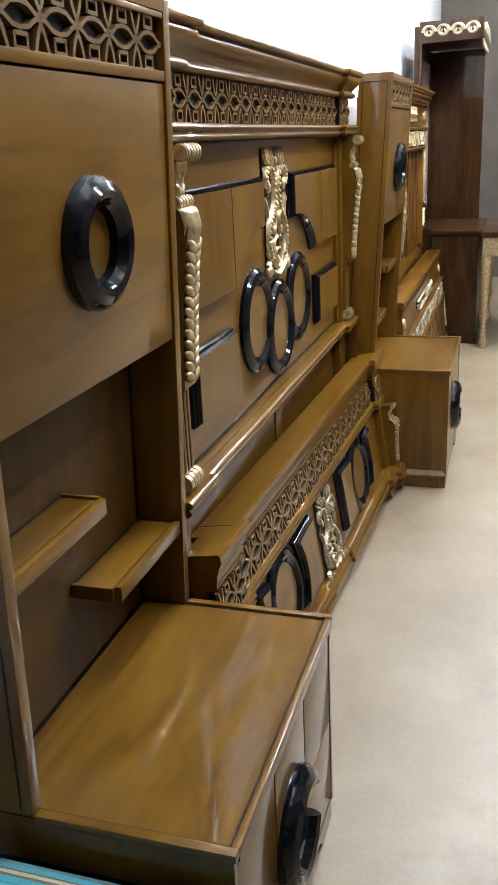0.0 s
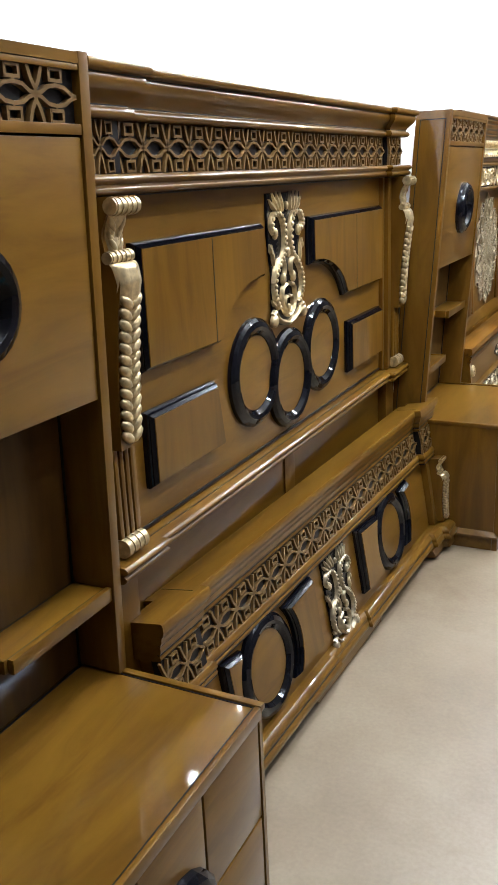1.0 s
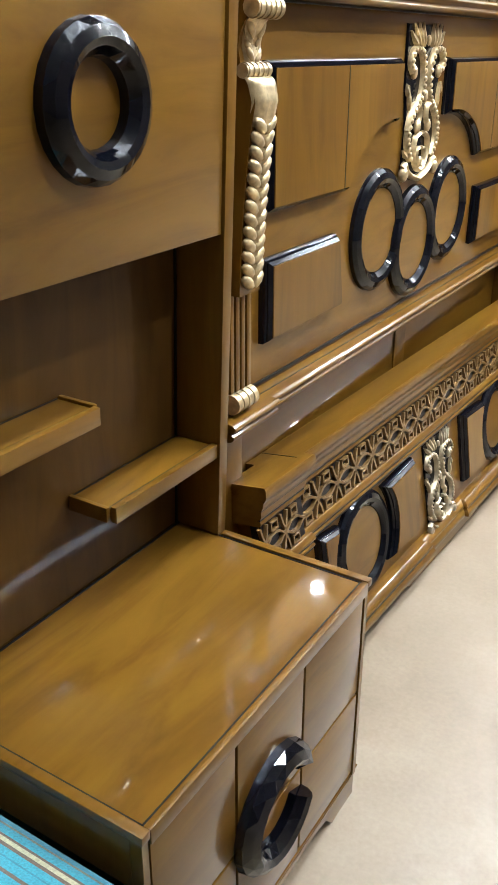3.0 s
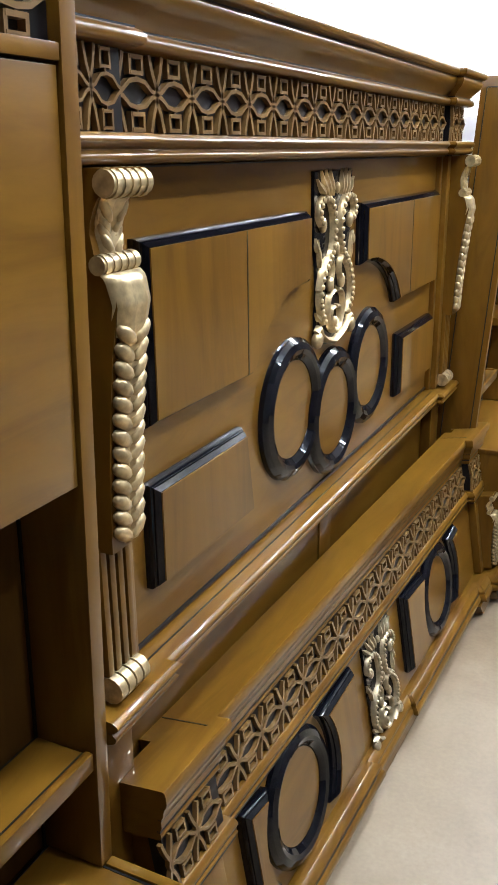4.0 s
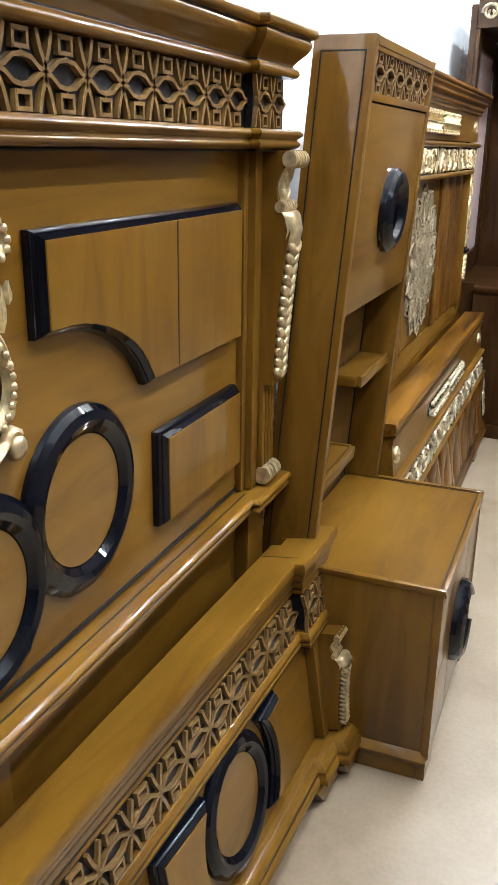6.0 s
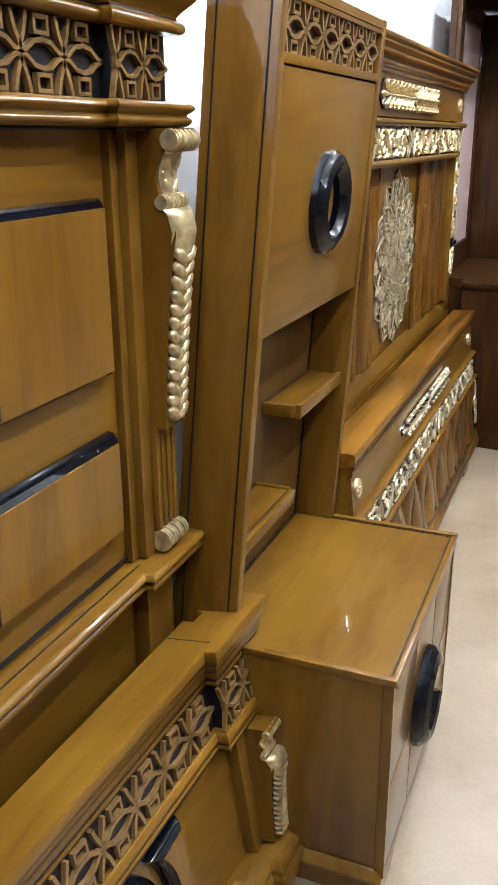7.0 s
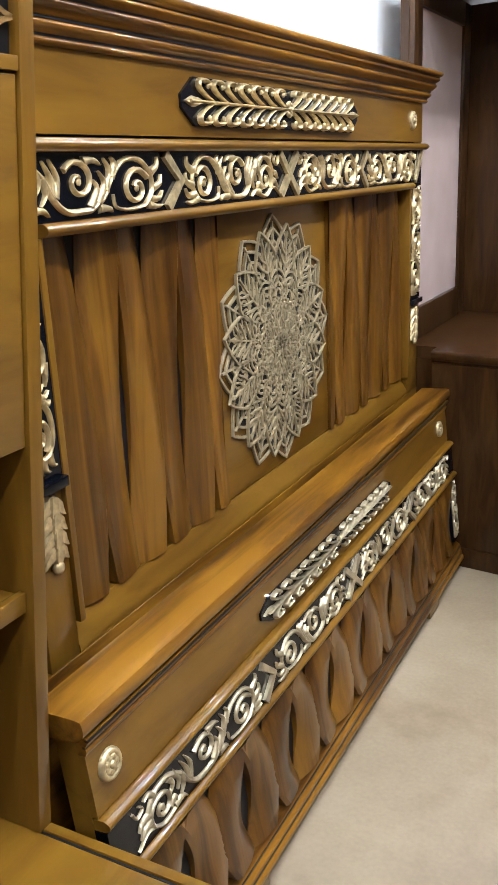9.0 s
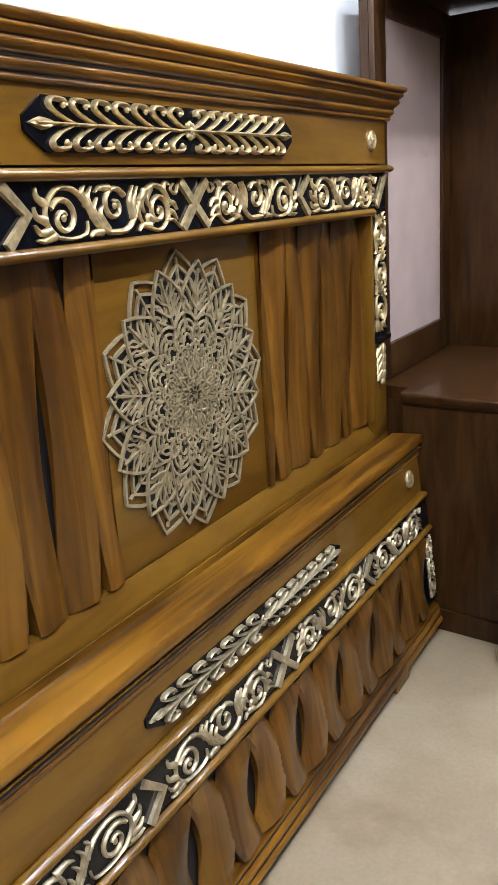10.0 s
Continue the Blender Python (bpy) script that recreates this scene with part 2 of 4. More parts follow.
def ribbon(bm, pts, w, x0, h, rounded=True, ends=(1.0, 1.0)):
    """A raised strip along (y, z) points on the plane x0, h high; ends: width at start and end as a share of w."""
    n = len(pts)
    rings = []
    for i, (y, z) in enumerate(pts):
        a, b = pts[max(0, i - 1)], pts[min(n - 1, i + 1)]
        t = Vector((b[0] - a[0], b[1] - a[1]))
        t = t.normalized() if t.length > 1e-9 else Vector((1, 0))
        u = i / max(1, n - 1)
        k = w / 2 * (ends[0] + (ends[1] - ends[0]) * u)
        sec = ((-1, 0), (-0.75, 0.7), (0, 1), (0.75, 0.7), (1, 0)) if rounded else ((-1, 0), (-0.92, 1), (0.92, 1), (1, 0))
        rings.append([bm.verts.new((x0 + h * s * (0.6 + 0.4 * k / (w / 2)), y - t.y * k * c, z + t.x * k * c)) for c, s in sec])
    for r, s in zip(rings, rings[1:]):
        for j in range(len(r) - 1):
            bm.faces.new((r[j], r[j + 1], s[j + 1], s[j]))
    bm.faces.new(rings[0])
    bm.faces.new(rings[-1][::-1])


def arc(cy, cz, r, a0, a1, n=12, ry=None):
    ry = ry or r
    return [(cy + ry * math.cos(radians(a0 + (a1 - a0) * i / n)), cz + r * math.sin(radians(a0 + (a1 - a0) * i / n))) for i in range(n + 1)]


def spiral(cy, cz, r0, r1, a0, a1, n=18):
    out = []
    for i in range(n + 1):
        u = i / n
        a, r = radians(a0 + (a1 - a0) * u), r0 + (r1 - r0) * u
        out.append((cy + r * math.cos(a), cz + r * math.sin(a)))
    return out


def curve(ps, n=8):
    """A smooth line through points."""
    out = []
    for i in range(len(ps) - 1):
        p0, p1, p2, p3 = (Vector(ps[min(max(i + k, 0), len(ps) - 1)]) for k in (-1, 0, 1, 2))
        for j in range(n):
            t = j / n
            out.append(tuple(0.5 * ((2 * p1) + (p2 - p0) * t + (2 * p0 - 5 * p1 + 4 * p2 - p3) * t * t + (3 * p1 - p0 - 3 * p2 + p3) * t ** 3)))
    out.append(tuple(ps[-1]))
    return out


def bead(bm, x, y, z, r, sx=0.7, sy=1.0, sz=1.0, seg=8):
    m = Matrix.Translation((x, y, z)) @ Matrix.Diagonal((r * sx, r * sy, r * sz, 1))
    bmesh.ops.create_uvsphere(bm, u_segments=seg, v_segments=5, radius=1, matrix=m)


def leaf(bm, y, z, ang, ln, w, x0, h):
    """A pointed raised leaf from (y, z) at an angle."""
    d = Vector((math.cos(radians(ang)), math.sin(radians(ang))))
    nrm = Vector((-d.y, d.x))
    prof = ((0.0, 0.25), (0.25, 0.85), (0.5, 1.0), (0.75, 0.62), (1.0, 0.06))
    rings = []
    for u, k in prof:
        c = Vector((y, z)) + d * ln * u
        hh = h * (0.5 + 0.5 * math.sin(math.pi * min(1, u + 0.2)))
        rings.append([bm.verts.new((x0 + q * hh, c.x + nrm.x * w / 2 * k * s, c.y + nrm.y * w / 2 * k * s)) for s, q in ((-1, 0), (-0.6, 0.8), (0, 0.75), (0.6, 0.9), (1, 0))])
    for r, s in zip(rings, rings[1:]):
        for j in range(4):
            bm.faces.new((r[j], r[j + 1], s[j + 1], s[j]))
    bm.faces.new(rings[-1])


def faceted_ring(bm, cy, cz, ro, ri, x0, h, cut=20, a0=0, a1=360):
    """A ring carved into staggered flat facets; cut: facets in a full turn."""
    full = a1 - a0 >= 360
    steps = max(3, round(cut * (a1 - a0) / 360))
    w = ro - ri
    rows = ((ro, 0.0, 0.0), (ro - 0.03 * w, 0.42, 0.0), (ro - 0.22 * w, 0.78, 0.5), (ro - 0.50 * w, 1.0, 0.0), (ro - 0.72 * w, 0.86, 0.5), (ri + 0.06 * w, 0.42, 0.0), (ri, 0.0, 0.0))
    rings = []
    for r, k, shift in rows:
        ring = []
        for i in range(steps if full else steps + 1):
            u = i + shift
            if not full:
                u = min(u, steps)
            a = radians(a0 + (a1 - a0) * u / steps)
            ring.append(bm.verts.new((x0 + h * k, cy + r * math.cos(a), cz + r * math.sin(a))))
        rings.append((ring, shift))
    m = len(rings[0][0])
    for (p, sp), (q, sq) in zip(rings, rings[1:]):
        for i in range(m if full else m - 1):
            j = (i + 1) % m
            if sp == sq:
                bm.faces.new((p[i], p[j], q[j], q[i]))
            elif sq > sp:
                bm.faces.new((p[i], p[j], q[i]))
                bm.faces.new((p[j], q[j], q[i]))
            else:
                bm.faces.new((p[i], q[j], q[i]))
                bm.faces.new((p[i], p[j], q[j]))
    p, q = rings[-1][0], rings[0][0]
    for i in range(m if full else m - 1):
        j = (i + 1) % m
        bm.faces.new((p[i], p[j], q[j], q[i]))
    if not full:
        bm.faces.new([r[0] for r, _ in rings])
        bm.faces.new([r[-1] for r, _ in rings][::-1])
    bmesh.ops.dissolve_degenerate(bm, dist=1e-5, edges=bm.edges)


def lattice(bm, y0, y1, z0, z1, x0, count, h=0.006):
    """Fretwork: linked pointed ovals, crossing strands and small squares."""
    p, hh = (y1 - y0) / count, z1 - z0
    zm, w = (z0 + z1) / 2, p * 0.068
    for i in range(count):
        c = y0 + (i + 0.5) * p
        for s in (1, -1):
            up = [(c - p * 0.5, zm), (c - p * 0.36, zm + s * hh * 0.045), (c - p * 0.2, zm + s * hh * 0.15), (c, zm + s * hh * 0.18), (c + p * 0.2, zm + s * hh * 0.15), (c + p * 0.36, zm + s * hh * 0.045), (c + p * 0.5, zm)]
            ribbon(bm, up, w, x0, h, False)
            zz = zm + s * hh * 0.36
            q = p * 0.15
            e = hh * 0.10
            ribbon(bm, [(c - q, zz - e), (c + q, zz - e)], w * 0.9, x0, h * 0.95, False)
            ribbon(bm, [(c - q, zz + e), (c + q, zz + e)], w * 0.9, x0, h * 0.95, False)
            for k in (-1, 1):
                ribbon(bm, [(c + k * q, zz - e * 1.3), (c + k * q, zz + e * 1.3)], w * 0.9, x0, h * 0.9, False)
            ribbon(bm, [(c, zm + s * hh * 0.17), (c, zz - s * e)], w * 0.7, x0, h * 0.85, False)
        for k in (-1, 1):
            b = c - p * 0.5
            ribbon(bm, curve([(b + k * p * 0.17, z0), (b + k * p * 0.09, z0 + hh * 0.25), (b - k * p * 0.03, zm), (b + k * p * 0.09, z1 - hh * 0.25), (b + k * p * 0.17, z1)], 3), w * 1.15, x0, h * 0.97, False)


# ---- the room ----
def slab(name, label, category, material, *b):
    ob = part(name, boxed(*b), material)
    return tagged(ob, label, category, kind="structure")


slab("floor", "beige mottled vinyl showroom floor with brown stains", "floor", FLOOR, -0.4, 4.2, -4.2, 7.2, -0.05, 0.0)
slab("wall_west", "white papered wall behind the beds", "wall", WALL, -0.26, -0.14, -4.2, 7.2, 0.0, 3.0)
# Three unseen walls added to close the room, dark to keep reflections dim.
slab("wall_east", "unseen wall added to close the room, dark to dim reflections", "wall", FAR_WALL, 4.2, 4.32, -4.2, 7.2, 0.0, 3.0)
slab("wall_south", "unseen wall added to close the room, dark to dim reflections", "wall", FAR_WALL, -0.14, 4.2, -4.32, -4.2, 0.0, 3.0)
slab("wall_north", "unseen wall added to close the room, dark to dim reflections", "wall", FAR_WALL, -0.14, 4.2, 7.2, 7.32, 0.0, 3.0)
slab("ceiling", "white painted showroom ceiling", "ceiling", CEIL, -0.26, 4.32, -4.32, 7.32, 3.0, 3.1)

TUBE = glow("tube_glow", (0.84, 0.97, 1.12), 145.0)
BULB = glow("bulb_glow", (0.92, 0.98, 1.06), 560.0)
WHITE_METAL = plain("white_enamel", (0.75, 0.75, 0.75), 0.35, var=0.02)


def rod(bm, p, q, r, seg=10):
    p, q = Vector(p), Vector(q)
    m = Matrix.Translation((p + q) / 2) @ (q - p).to_track_quat("Z", "Y").to_matrix().to_4x4()
    bmesh.ops.create_cone(bm, cap_ends=True, segments=seg, radius1=r, radius2=r, depth=(q - p).length, matrix=m)


def tube_light():
    t = thing("tube_light", pose(0.52, -0.15, 3.0), "white fluorescent tube light on the ceiling, switched on", "light", "tube lights")
    part("housing", boxed(-0.03, 0.03, -0.62, 0.62, -0.05, -0.001, bevel=0.005), WHITE_METAL, t)
    bm = bmesh.new()
    rod(bm, (0, -0.58, -0.075), (0, 0.58, -0.075), 0.014)
    part("tube", bm, TUBE, t, "glowing tube")
    for y in (-0.6, 0.6):
        part("end_cap", boxed(-0.018, 0.018, y - 0.02, y + 0.02, -0.095, -0.051, bevel=0.003), WHITE_METAL, t)
    return t


def bulb_light():
    t = thing("ceiling_bulb", pose(1.35, -0.1, 3.0), "round white ceiling bulb, switched on", "light", "ceiling bulbs")
    bm = bmesh.new()
    rod(bm, (0, 0, -0.06), (0, 0, -0.001), 0.045, 20)
    part("holder", bm, WHITE_METAL, t)
    bm = bmesh.new()
    bmesh.ops.create_uvsphere(bm, u_segments=16, v_segments=10, radius=0.04, matrix=Matrix.Translation((0, 0, -0.09)))
    part("bulb", bm, BULB, t, "glowing bulb", smooth=True)
    return t


tl = tube_light()
# The tube at x 2.4 is an added fill for the fronts.
for x, y in ((0.52, 1.95), (0.52, 4.1), (2.4, 1.9)):
    copy_thing(tl, pose(x, y, 3.0))
bl = bulb_light()
for y in (1.4, 2.15, 2.9, 3.95, 4.6, 5.35):
    copy_thing(bl, pose(1.35, y, 3.0))


def wall_print():
    bm = bmesh.new()
    for k, sgn in itertools.product(range(3), (-1, 1)):
        z = -0.05 * k
        ribbon(bm, spiral(sgn * 0.016, z, 0.014, 0.004, 90, 90 + sgn * 380, 12), 0.005, 0.0, 0.0015, False)
    leaf(bm, 0, -0.115, -90, 0.05, 0.014, 0.0, 0.0015)
    leaf(bm, 0, 0.03, 90, 0.05, 0.014, 0.0, 0.0015)
    ob = part("wall_print", bm, MOTIF)
    ob.matrix_basis = pose(-0.1398, -1.2, 1.86)
    return tagged(ob, "pale peach scroll print on the white wallpaper", "wallpaper print", kind="structure")


wp = wall_print()
for k in range(1, 14):
    for z in (1.86, 2.22):
        copy_thing(wp, pose(-0.1398, -1.2 + 0.5 * k + (0.25 if z > 2 else 0), z))


# ---- bedside tower ----
def shelf_part(t, y0, y1, z, x0, x1):
    bm = bmesh.new()
    box(bm, x0, x1, y0, y1, z - 0.018, z, 0.003)
    return part("shelf", bm, WOOD, t)


def bedside_tower(m, flip=False, tilt=0.0):
    """Local: x 0 is the front of the upright part, y 0 its near side, z 0 the floor; 0.62 wide."""
    t = thing("bedside_tower", m, "tall lacquered teak bedside unit with drawers, niche and black ring ornament", "bedside cabinet", "bedside units")
    W, B, TOP, NS, K = 0.62, -0.125, 1.585, 0.49, 0.05
    for y0, y1 in ((0, 0.024), (W - 0.024, W)):
        part("side_panel", boxed(B, 0, y0, y1, NS + 0.001, TOP, bevel=0.002), WOOD_V, t)
    part("back_panel", boxed(B + 0.012, B + 0.03, 0.025, W - 0.025, NS + 0.001, TOP - 0.02), WOOD_N, t, "duller back panel darkened with the niche's shade")
    part("top_panel", boxed(B, 0.0, 0.025, W - 0.025, TOP - 0.018, TOP - 0.002), WOOD, t)
    part("niche_ceiling", boxed(B + 0.031, -0.02, 0.025, W - 0.025, 1.05, 1.062), WOOD, t)
    door = part("door", boxed(-0.02, -0.004, 0.027, W - 0.027, 1.042, 1.463, bevel=0.002), WOOD, t)
    bm = bmesh.new()
    faceted_ring(bm, W / 2 + 0.003, 1.242, 0.095, 0.051, -0.004, 0.03, cut=26)
    part("ring_ornament", bm, BLACK, door, "black lacquered faceted ring", sharp=4)
    # pierced frieze above the door
    fr = part("frieze", boxed(-0.022, -0.014, 0.025, W - 0.025, 1.466, TOP - 0.02), BACKING, t, "dark backing of pierced frieze")
    bm = bmesh.new()
    lattice(bm, 0.03, W - 0.03, 1.480, TOP - 0.026, -0.014, 6, 0.010)
    part("fretwork", bm, LATTICE, fr, "carved wooden fretwork")
    bm = bmesh.new()
    box(bm, -0.016, -0.001, 0.025, W - 0.025, 1.466, 1.482, 0.002)
    box(bm, -0.016, -0.001, 0.025, W - 0.025, TOP - 0.028, TOP - 0.0185, 0.002)
    part("frieze_rail", bm, WOOD, fr)
    for a, b, z, x1 in ((0.025, 0.31, 0.845, -0.02), (0.325, W - 0.025, 0.675, -0.012)):
        if flip:
            a, b = W - b, W - a
        sh = shelf_part(t, a, b, z, B + 0.031, x1)
        e = b if a < 0.1 else a
        bm = bmesh.new()
        box(bm, x1 - 0.004, x1 + 0.008, a, b, z - 0.024, z + 0.004, 0.002)
        box(bm, B + 0.032, x1 - 0.0045, min(e, e + (0.008 if e == b else -0.008)), max(e, e + (0.008 if e == b else -0.008)), z - 0.022, z + 0.004, 0.002)
        part("shelf_edge", bm, WOOD, sh)
        for xa in (B + 0.0315, x1 - 0.0085):
            part("inlay_line", boxed(xa, xa + 0.0028, a + 0.001, b - 0.001, z - 0.001, z + 0.0008), BACKING, sh)
    for y in (0.0253, W - 0.0283):
        part("corner_line", boxed(B + 0.0302, B + 0.034, y, y + 0.003, NS + 0.001, 1.049), BACKING, t)
    part("door_line", boxed(-0.021, -0.0195, 0.0255, W - 0.0255, 1.0395, 1.464), BACKING, door)
    for x0, x1, z0, z1 in ((B + 0.016, B + 0.019, NS + 0.01, TOP - 0.028), (-0.019, -0.016, NS + 0.01, TOP - 0.028), (B + 0.019, -0.019, TOP - 0.031, TOP - 0.028)):
        part("inlay_line", boxed(x0, x1, -0.0006, 0.001, z0, z1), BACKING, t)
    # the upright part leans forward a little on its chest
    for o in t.children_recursive:
        if o.type == "MESH":
            for v in o.data.vertices:
                v.co.x += K * (v.co.z - NS)
                v.co.y += tilt * (v.co.z - NS)
    # drawer chest below
    F = 0.295
    body = part("chest_body", boxed(B, F - 0.02, 0.004, W - 0.006, 0.055, NS - 0.006, bevel=0.002), WOOD_V, t)
    part("chest_top", boxed(B + 0.031, F - 0.004, 0.02, W - 0.02, NS - 0.0055, NS - 0.001), WOOD, t)
    bm = bmesh.new()
    box(bm, 0.001, F + 0.004, 0.0, 0.016, NS - 0.010, NS + 0.004, 0.003)
    box(bm, 0.001, F + 0.004, W - 0.018, W - 0.002, NS - 0.010, NS + 0.004, 0.003)
    box(bm, F - 0.008, F + 0.004, 0.016, W - 0.018, NS - 0.022, NS + 0.003, 0.003)
    part("top_rim", bm, WOOD, body)
    for a in ((B + 0.032, B + 0.036, 0.02, W - 0.02), (0.0, F - 0.010, 0.0165, 0.0195), (0.0, F - 0.010, W - 0.0215, W - 0.0185), (F - 0.0115, F - 0.0085, 0.0165, W - 0.0185)):
        part("inlay_line", boxed(*a, NS - 0.0012, NS + 0.0002), BACKING, body)
    ys = (0.017, 0.205, 0.395, W - 0.019)
    for a, b in ((0.004, 0.0155), (W - 0.0175, W - 0.006)):
        part("front_stile", boxed(F - 0.0195, F - 0.001, a, b, 0.056, NS - 0.0105), WOOD_V, t)
    for i in range(3):
        for z0, z1 in ((0.07, 0.255), (0.261, 0.463)):
            part("drawer_front", boxed(F - 0.02, F - 0.002, ys[i] + 0.003, ys[i + 1] - 0.003, z0, z1, bevel=0.002), WOOD, t)
    part("front_gap", boxed(F - 0.0195, F - 0.012, 0.016, W - 0.018, 0.066, 0.466), BACKING, t)
    bm = bmesh.new()
    faceted_ring(bm, 0.30, 0.265, 0.105, 0.06, F - 0.002, 0.032, cut=20, a0=28, a1=335)
    part("ring_handle", bm, BLACK, t, "black lacquered open ring handle", sharp=4)
    bm = bmesh.new()
    sweep(bm, [(0, 0.05), (0.014, 0.05), (0.016, 0.058), (0.006, 0.07), (0, 0.075)], [(B + 0.01, 0.003), (F - 0.02, 0.003), (F - 0.02, W - 0.005), (B + 0.01, W - 0.005)])
    part("base_moulding", bm, WOOD, t)
    # plinth with bracket feet
    bm = bmesh.new()
    poly = [(0.0, 0.0), (0.085, 0.0), (0.11, 0.03), (0.15, 0.036), (W - 0.155, 0.036), (W - 0.115, 0.03), (W - 0.09, 0.0), (W - 0.005, 0.0), (W - 0.005, 0.0495), (0.0, 0.0495)]
    prism(bm, poly, F - 0.025, F - 0.005)
    box(bm, B + 0.01, F - 0.026, 0.0, 0.018, 0.0, 0.0495)
    box(bm, B + 0.01, F - 0.026, W - 0.023, W - 0.005, 0.0, 0.0495)
    part("plinth", bm, WOOD, t)
    return t


bedside_tower(pose(0.040, -0.795, 0), tilt=-0.018)
bedside_tower(pose(0.124, 1.68, 0), flip=True, tilt=0.088)


# ---- ornaments shared by both beds ----
def medallion(bm, cy, z0, z1, w, x0, h):
    """A tall gilded carving: a fan of leaves over two pairs of beaded scrolls."""
    H = z1 - z0

    def P(u, v):
        return (cy + u * w / 2, z0 + v * H)
    for s in (-1, 1):
        for k, (a, ln) in enumerate(((100, 0.15), (112, 0.16), (124, 0.17), (140, 0.15))):
            y, z = P(s * (0.22 + 0.12 * k), 0.86)
            leaf(bm, y, z, a if s < 0 else 180 - a, ln * H, w * 0.064, x0, h)
        # beaded upper scroll crossing to the lower one
        up = curve([P(s * u, v) for u, v in ((0.72, 0.70), (0.92, 0.76), (0.78, 0.84), (0.42, 0.84), (0.22, 0.76), (0.18, 0.64), (0.28, 0.54), (0.50, 0.48), (0.74, 0.40), (0.84, 0.30), (0.78, 0.22), (0.60, 0.14))], 5)
        ribbon(bm, up, w * 0.064, x0, h)
        for i in range(2, len(up) - 1, 2):
            bead(bm, x0 + h * 0.95, up[i][0], up[i][1], w * 0.026, 0.8, seg=6)
        lo = curve([P(s * u, v) for u, v in ((0.34, 0.34), (0.18, 0.42), (0.24, 0.49), (0.52, 0.50), (0.74, 0.44), (0.86, 0.34))], 5)
        ribbon(bm, lo, w * 0.058, x0, h * 0.95)
        y, z = P(s * 0.70, 0.705)
        bead(bm, x0 + h * 0.4, y, z, w * 0.052, 0.8, 1, 1.4)
        y, z = P(s * 0.30, 0.355)
        bead(bm, x0 + h * 0.4, y, z, w * 0.054, 0.8, 1, 1.4)
        # leaves outside
        for u, v, a, ln in ((0.80, 0.47, 84, 0.16), (0.92, 0.56, 78, 0.08), (0.74, 0.16, 40, 0.09)):
            y, z = P(s * u, v)
            leaf(bm, y, z, a if s > 0 else 180 - a, ln * H, w * 0.064, x0, h * 0.9)
        # palmette below
        ribbon(bm, curve([P(s * u, v) for u, v in ((0.10, 0.31), (0.34, 0.28), (0.40, 0.18), (0.22, 0.09), (0.0, 0.06))], 5), w * 0.054, x0, h)
        ribbon(bm, curve([P(s * u, v) for u, v in ((0.05, 0.21), (0.20, 0.20), (0.22, 0.13), (0.10, 0.08))], 4), w * 0.044, x0, h * 0.9)
        ribbon(bm, curve([P(s * u, v) for u, v in ((0.95, 0.10), (0.80, 0.12), (0.66, 0.07), (0.40, 0.03), (0.0, 0.0))], 5), w * 0.064, x0, h)
        bead(bm, x0 + h * 0.4, *P(s * 0.88, 0.055), w * 0.08, 0.7)
    for v, r in ((0.90, 0.045), (0.55, 0.06), (0.12, 0.045)):
        bead(bm, x0 + h * 0.4, *P(0, v), w * r, 0.7, 0.8, 1.2)


def corbel_front(z):
    """How far the carved corbel stands out at a height share 0 (foot) to 1 (top)."""
    pts = [(0.0, 0.028), (0.15, 0.03), (0.35, 0.036), (0.55, 0.045), (0.68, 0.056), (0.74, 0.050), (0.78, 0.032), (0.86, 0.026), (0.92, 0.036), (0.97, 0.058), (1.0, 0.058)]
    for (a, p), (b, q) in zip(pts, pts[1:]):
        if z <= b:
            return p + (q - p) * (z - a) / (b - a)
    return pts[-1][1]


